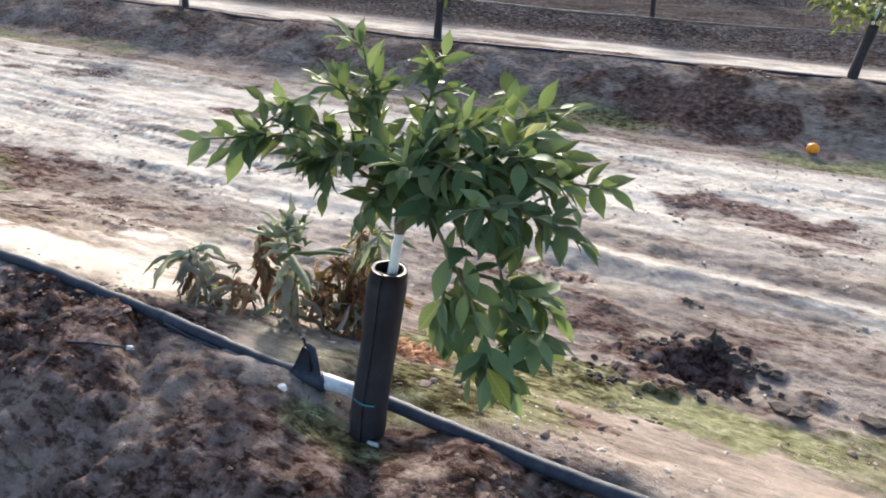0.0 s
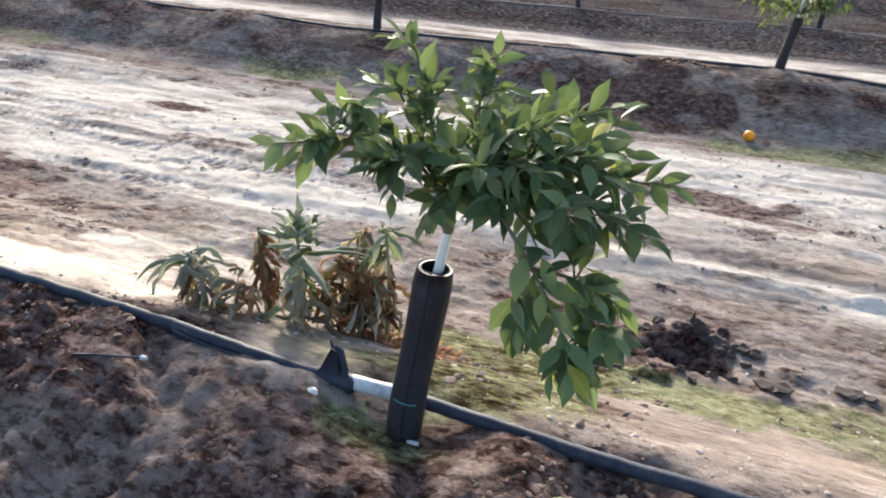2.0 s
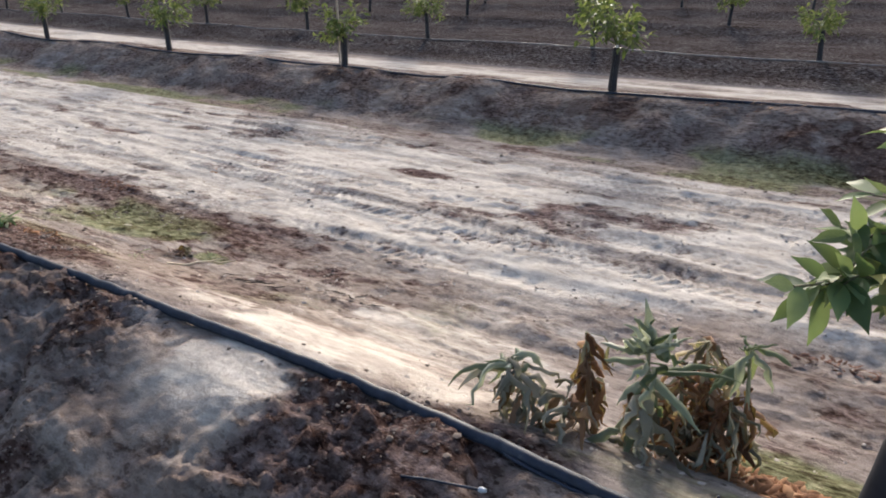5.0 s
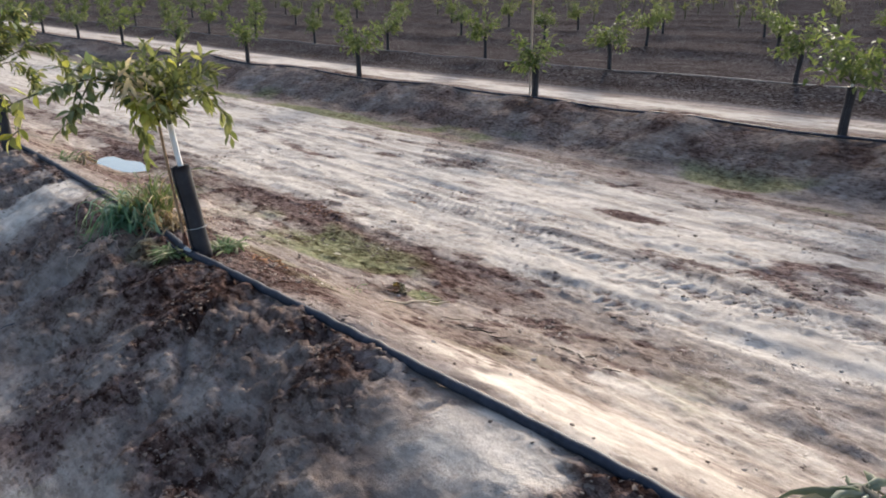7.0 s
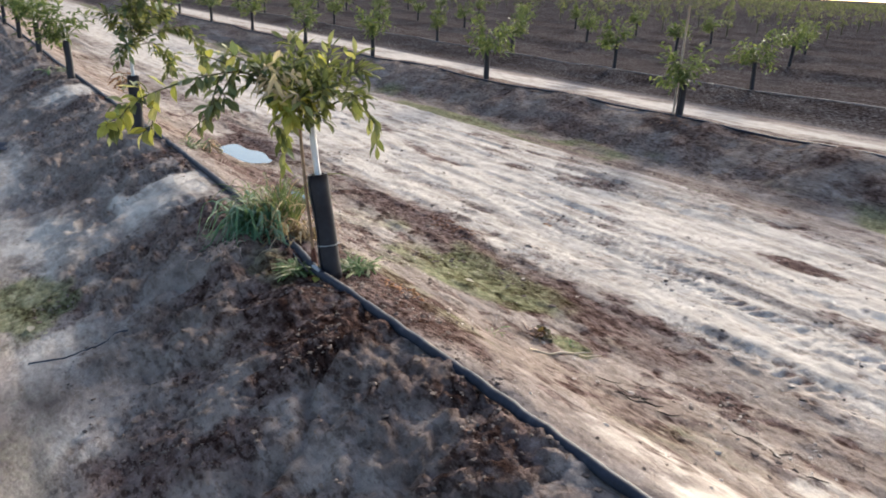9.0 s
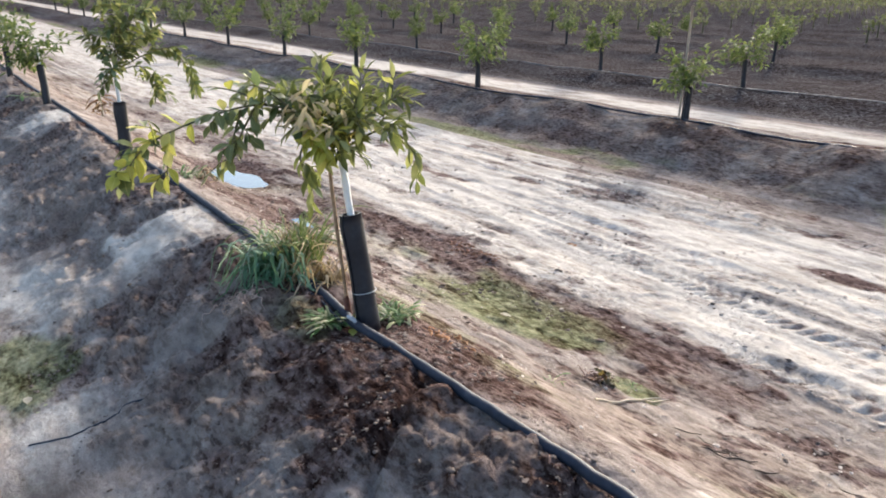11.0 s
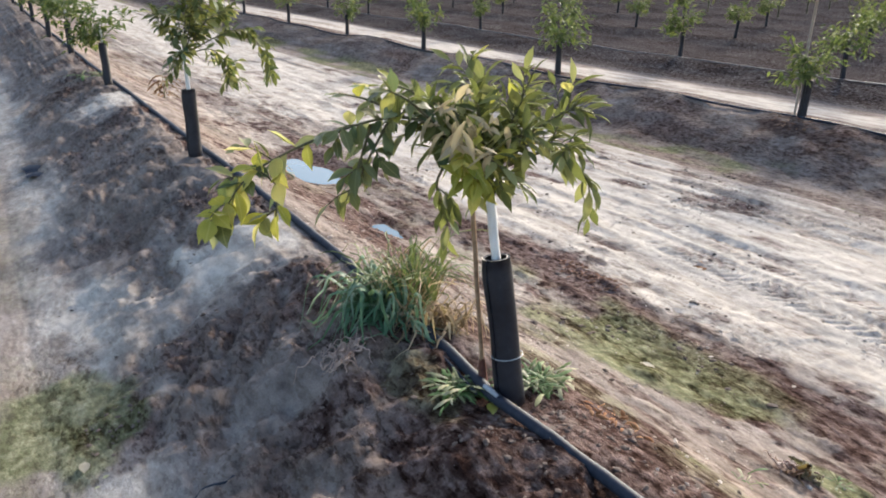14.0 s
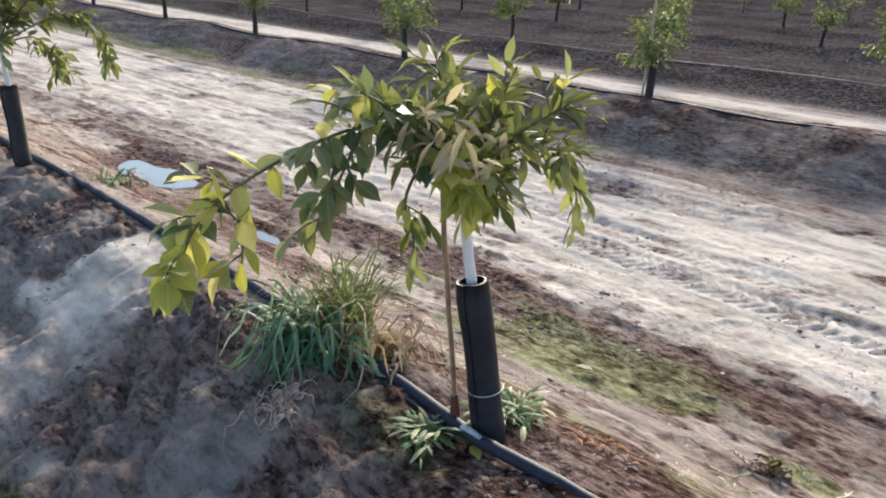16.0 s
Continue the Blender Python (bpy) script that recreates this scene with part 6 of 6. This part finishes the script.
puddle(-6.16, 1.86, 0.016, 0.14, 0.06, 1.0, "small shallow puddle at the foot of the ridge")


def dug_clods():
    """Dark jagged lumps of dug soil: a ring of them round the hollow and one ragged lump standing at its back."""
    rng = random.Random(91)
    spots = [(-0.20 + 0.19 * math.cos(a) + rng.gauss(0, 0.035), 2.17 + 0.15 * math.sin(a) + rng.gauss(0, 0.03), rng.uniform(0.006, 0.017), 1.0) for a in [rng.uniform(0, 6.28) for _ in range(38)]]
    spots += [(-0.43 + rng.gauss(0, 0.08), 1.90 + rng.gauss(0, 0.07), rng.uniform(0.004, 0.012), 0.8) for _ in range(30)]
    spots += [(-0.17, 2.30, 0.026, 1.5), (-0.20, 2.31, 0.022, 1.9), (-0.15, 2.28, 0.02, 1.2), (-0.22, 2.29, 0.018, 1.1), (-0.12, 2.25, 0.028, 1.0), (-0.09, 2.22, 0.024, 0.9), (-0.03, 2.25, 0.03, 0.5), (0.01, 2.24, 0.026, 0.5), (0.05, 2.03, 0.035, 0.4), (0.09, 2.02, 0.028, 0.4), (0.29, 2.12, 0.034, 0.45), (0.34, 2.11, 0.028, 0.4), (-0.66, 1.98, 0.03, 0.55), (-0.35, 2.62, 0.018, 0.6)]
    for x, y, r, tall in spots:
        ob = thing("soil_clod", (x, y, ground_z(x, y) - 0.25 * r), "jagged dark clod of dug soil", "soil clod", "clods round the dug hollow")
        bm = bmesh.new()
        bmesh.ops.create_icosphere(bm, subdivisions=2, radius=r)
        off = Vector((rng.uniform(0, 50), rng.uniform(0, 50), 0))
        for v in bm.verts:
            k = 1 + 0.75 * noise.noise(v.co / r * 1.3 + off) + 0.4 * noise.noise(v.co / r * 3.1 + off)
            v.co = Vector((v.co.x * k * 1.2, v.co.y * k, max(v.co.z * k * tall, -0.4 * r) + 0.3 * r))
        lump = part("lump", bm, M_DUG, ob)
        lump.data.polygons.foreach_set("use_smooth", [False] * len(lump.data.polygons))


M_DUG = simple("dug_dark_soil", [(0.3, (0.035, 0.026, 0.023)), (0.55, (0.075, 0.058, 0.05)), (0.8, (0.15, 0.12, 0.105))], 70, 0.95, 0.6, 0.004)
dug_clods()


def plastic_strip():
    x, y = -8.15, 0.24
    ob = thing("plastic_strip", (x, y, ground_z(x, y)), "flat strip of black plastic lying on the near lane", "litter")
    bm = bmesh.new()
    pts = [Vector((0.36 * (f - 0.5), 0.03 * math.sin(3 * f), ground_z(x + 0.36 * (f - 0.5), y + 0.03 * math.sin(3 * f)) - ground_z(x, y) + 0.02 + 0.012 * math.sin(9 * f))) for f in (0, 0.15, 0.3, 0.45, 0.6, 0.75, 0.9, 1)]
    blade(bm, pts, [0.05, 0.06, 0.055, 0.062, 0.06, 0.052, 0.055, 0.04], Vector((0.1, 1, 0.15)), 0.25)
    part("sheet", bm, M_PIPE, ob)


plastic_strip()


# ---- crumbs of soil, last ----
def clods():
    rng = np.random.RandomState(12)
    bm = bmesh.new()
    bmesh.ops.create_icosphere(bm, subdivisions=1, radius=1.0)
    bm.verts.ensure_lookup_table()
    V0 = np.array([v.co[:] for v in bm.verts])
    F0 = np.array([[v.index for v in f.verts] for f in bm.faces])
    bm.free()
    for name, count, mat, xr, yr, keep, size, label in (
            ("soil_clods", 9000, M_CLOD, (-6.5, 0.6), (0.15, 1.25), 2, (0.002, 0.0085), "dark crumbled soil clods on the ridge slope"),
            ("sand_crumbs", 5200, M_PALE, (-7.5, 1.0), (1.15, 4.6), 1, (0.002, 0.009), "pale crumbs and pebbles of sandy soil"),
            ("lane_clods", 8500, M_CLOD, (-7.5, 1.0), (1.12, 4.9), 3, (0.003, 0.013), "scattered dark clods on the lane")):
        x, y = rng.uniform(*xr, count * 3), rng.uniform(*yr, count * 3)
        z, sand, moss, damp_shade, rust = land(x, y)
        weight = damp_shade if keep in (2, 3) else 0.4 + 0.5 * (1 - damp_shade)
        clump = step(0.36, 0.56, fbm(x * 2.6, y * 2.6, 71, 3)) if keep == 2 else step(0.42, 0.62, fbm(x * 3, y * 3, 95, 3))
        ok = np.nonzero(rng.uniform(0, 1, len(x)) < (0.02 + weight ** 1.5) * (0.08 + clump))[0][:count]
        s = rng.uniform(0, 1, len(ok)) ** 3.2 * (size[1] - size[0]) + size[0]
        jit = 1 + rng.uniform(-0.45, 0.45, (len(ok), len(V0), 1))
        q = rng.uniform(0, 6.28, len(ok))
        vx = V0[None] * jit * s[:, None, None] * rng.uniform(0.7, 1.3, (len(ok), 1, 3)) * np.array([1.15, 1, 0.5])
        c, sn = np.cos(q)[:, None], np.sin(q)[:, None]
        vv = np.stack([vx[..., 0] * c - vx[..., 1] * sn, vx[..., 0] * sn + vx[..., 1] * c, vx[..., 2]], -1)
        vv = vv + np.stack([x[ok], y[ok], z[ok] + s * 0.1], 1)[:, None, :]
        F = (F0[None] + (np.arange(len(ok)) * len(V0))[:, None, None]).reshape(-1, 3)
        me = bpy.data.meshes.new(name)
        me.from_pydata(vv.reshape(-1, 3).tolist(), [], F.tolist())
        me.materials.append(mat)
        tagged(new(name, me), label, "soil", kind="stuff")


clods()
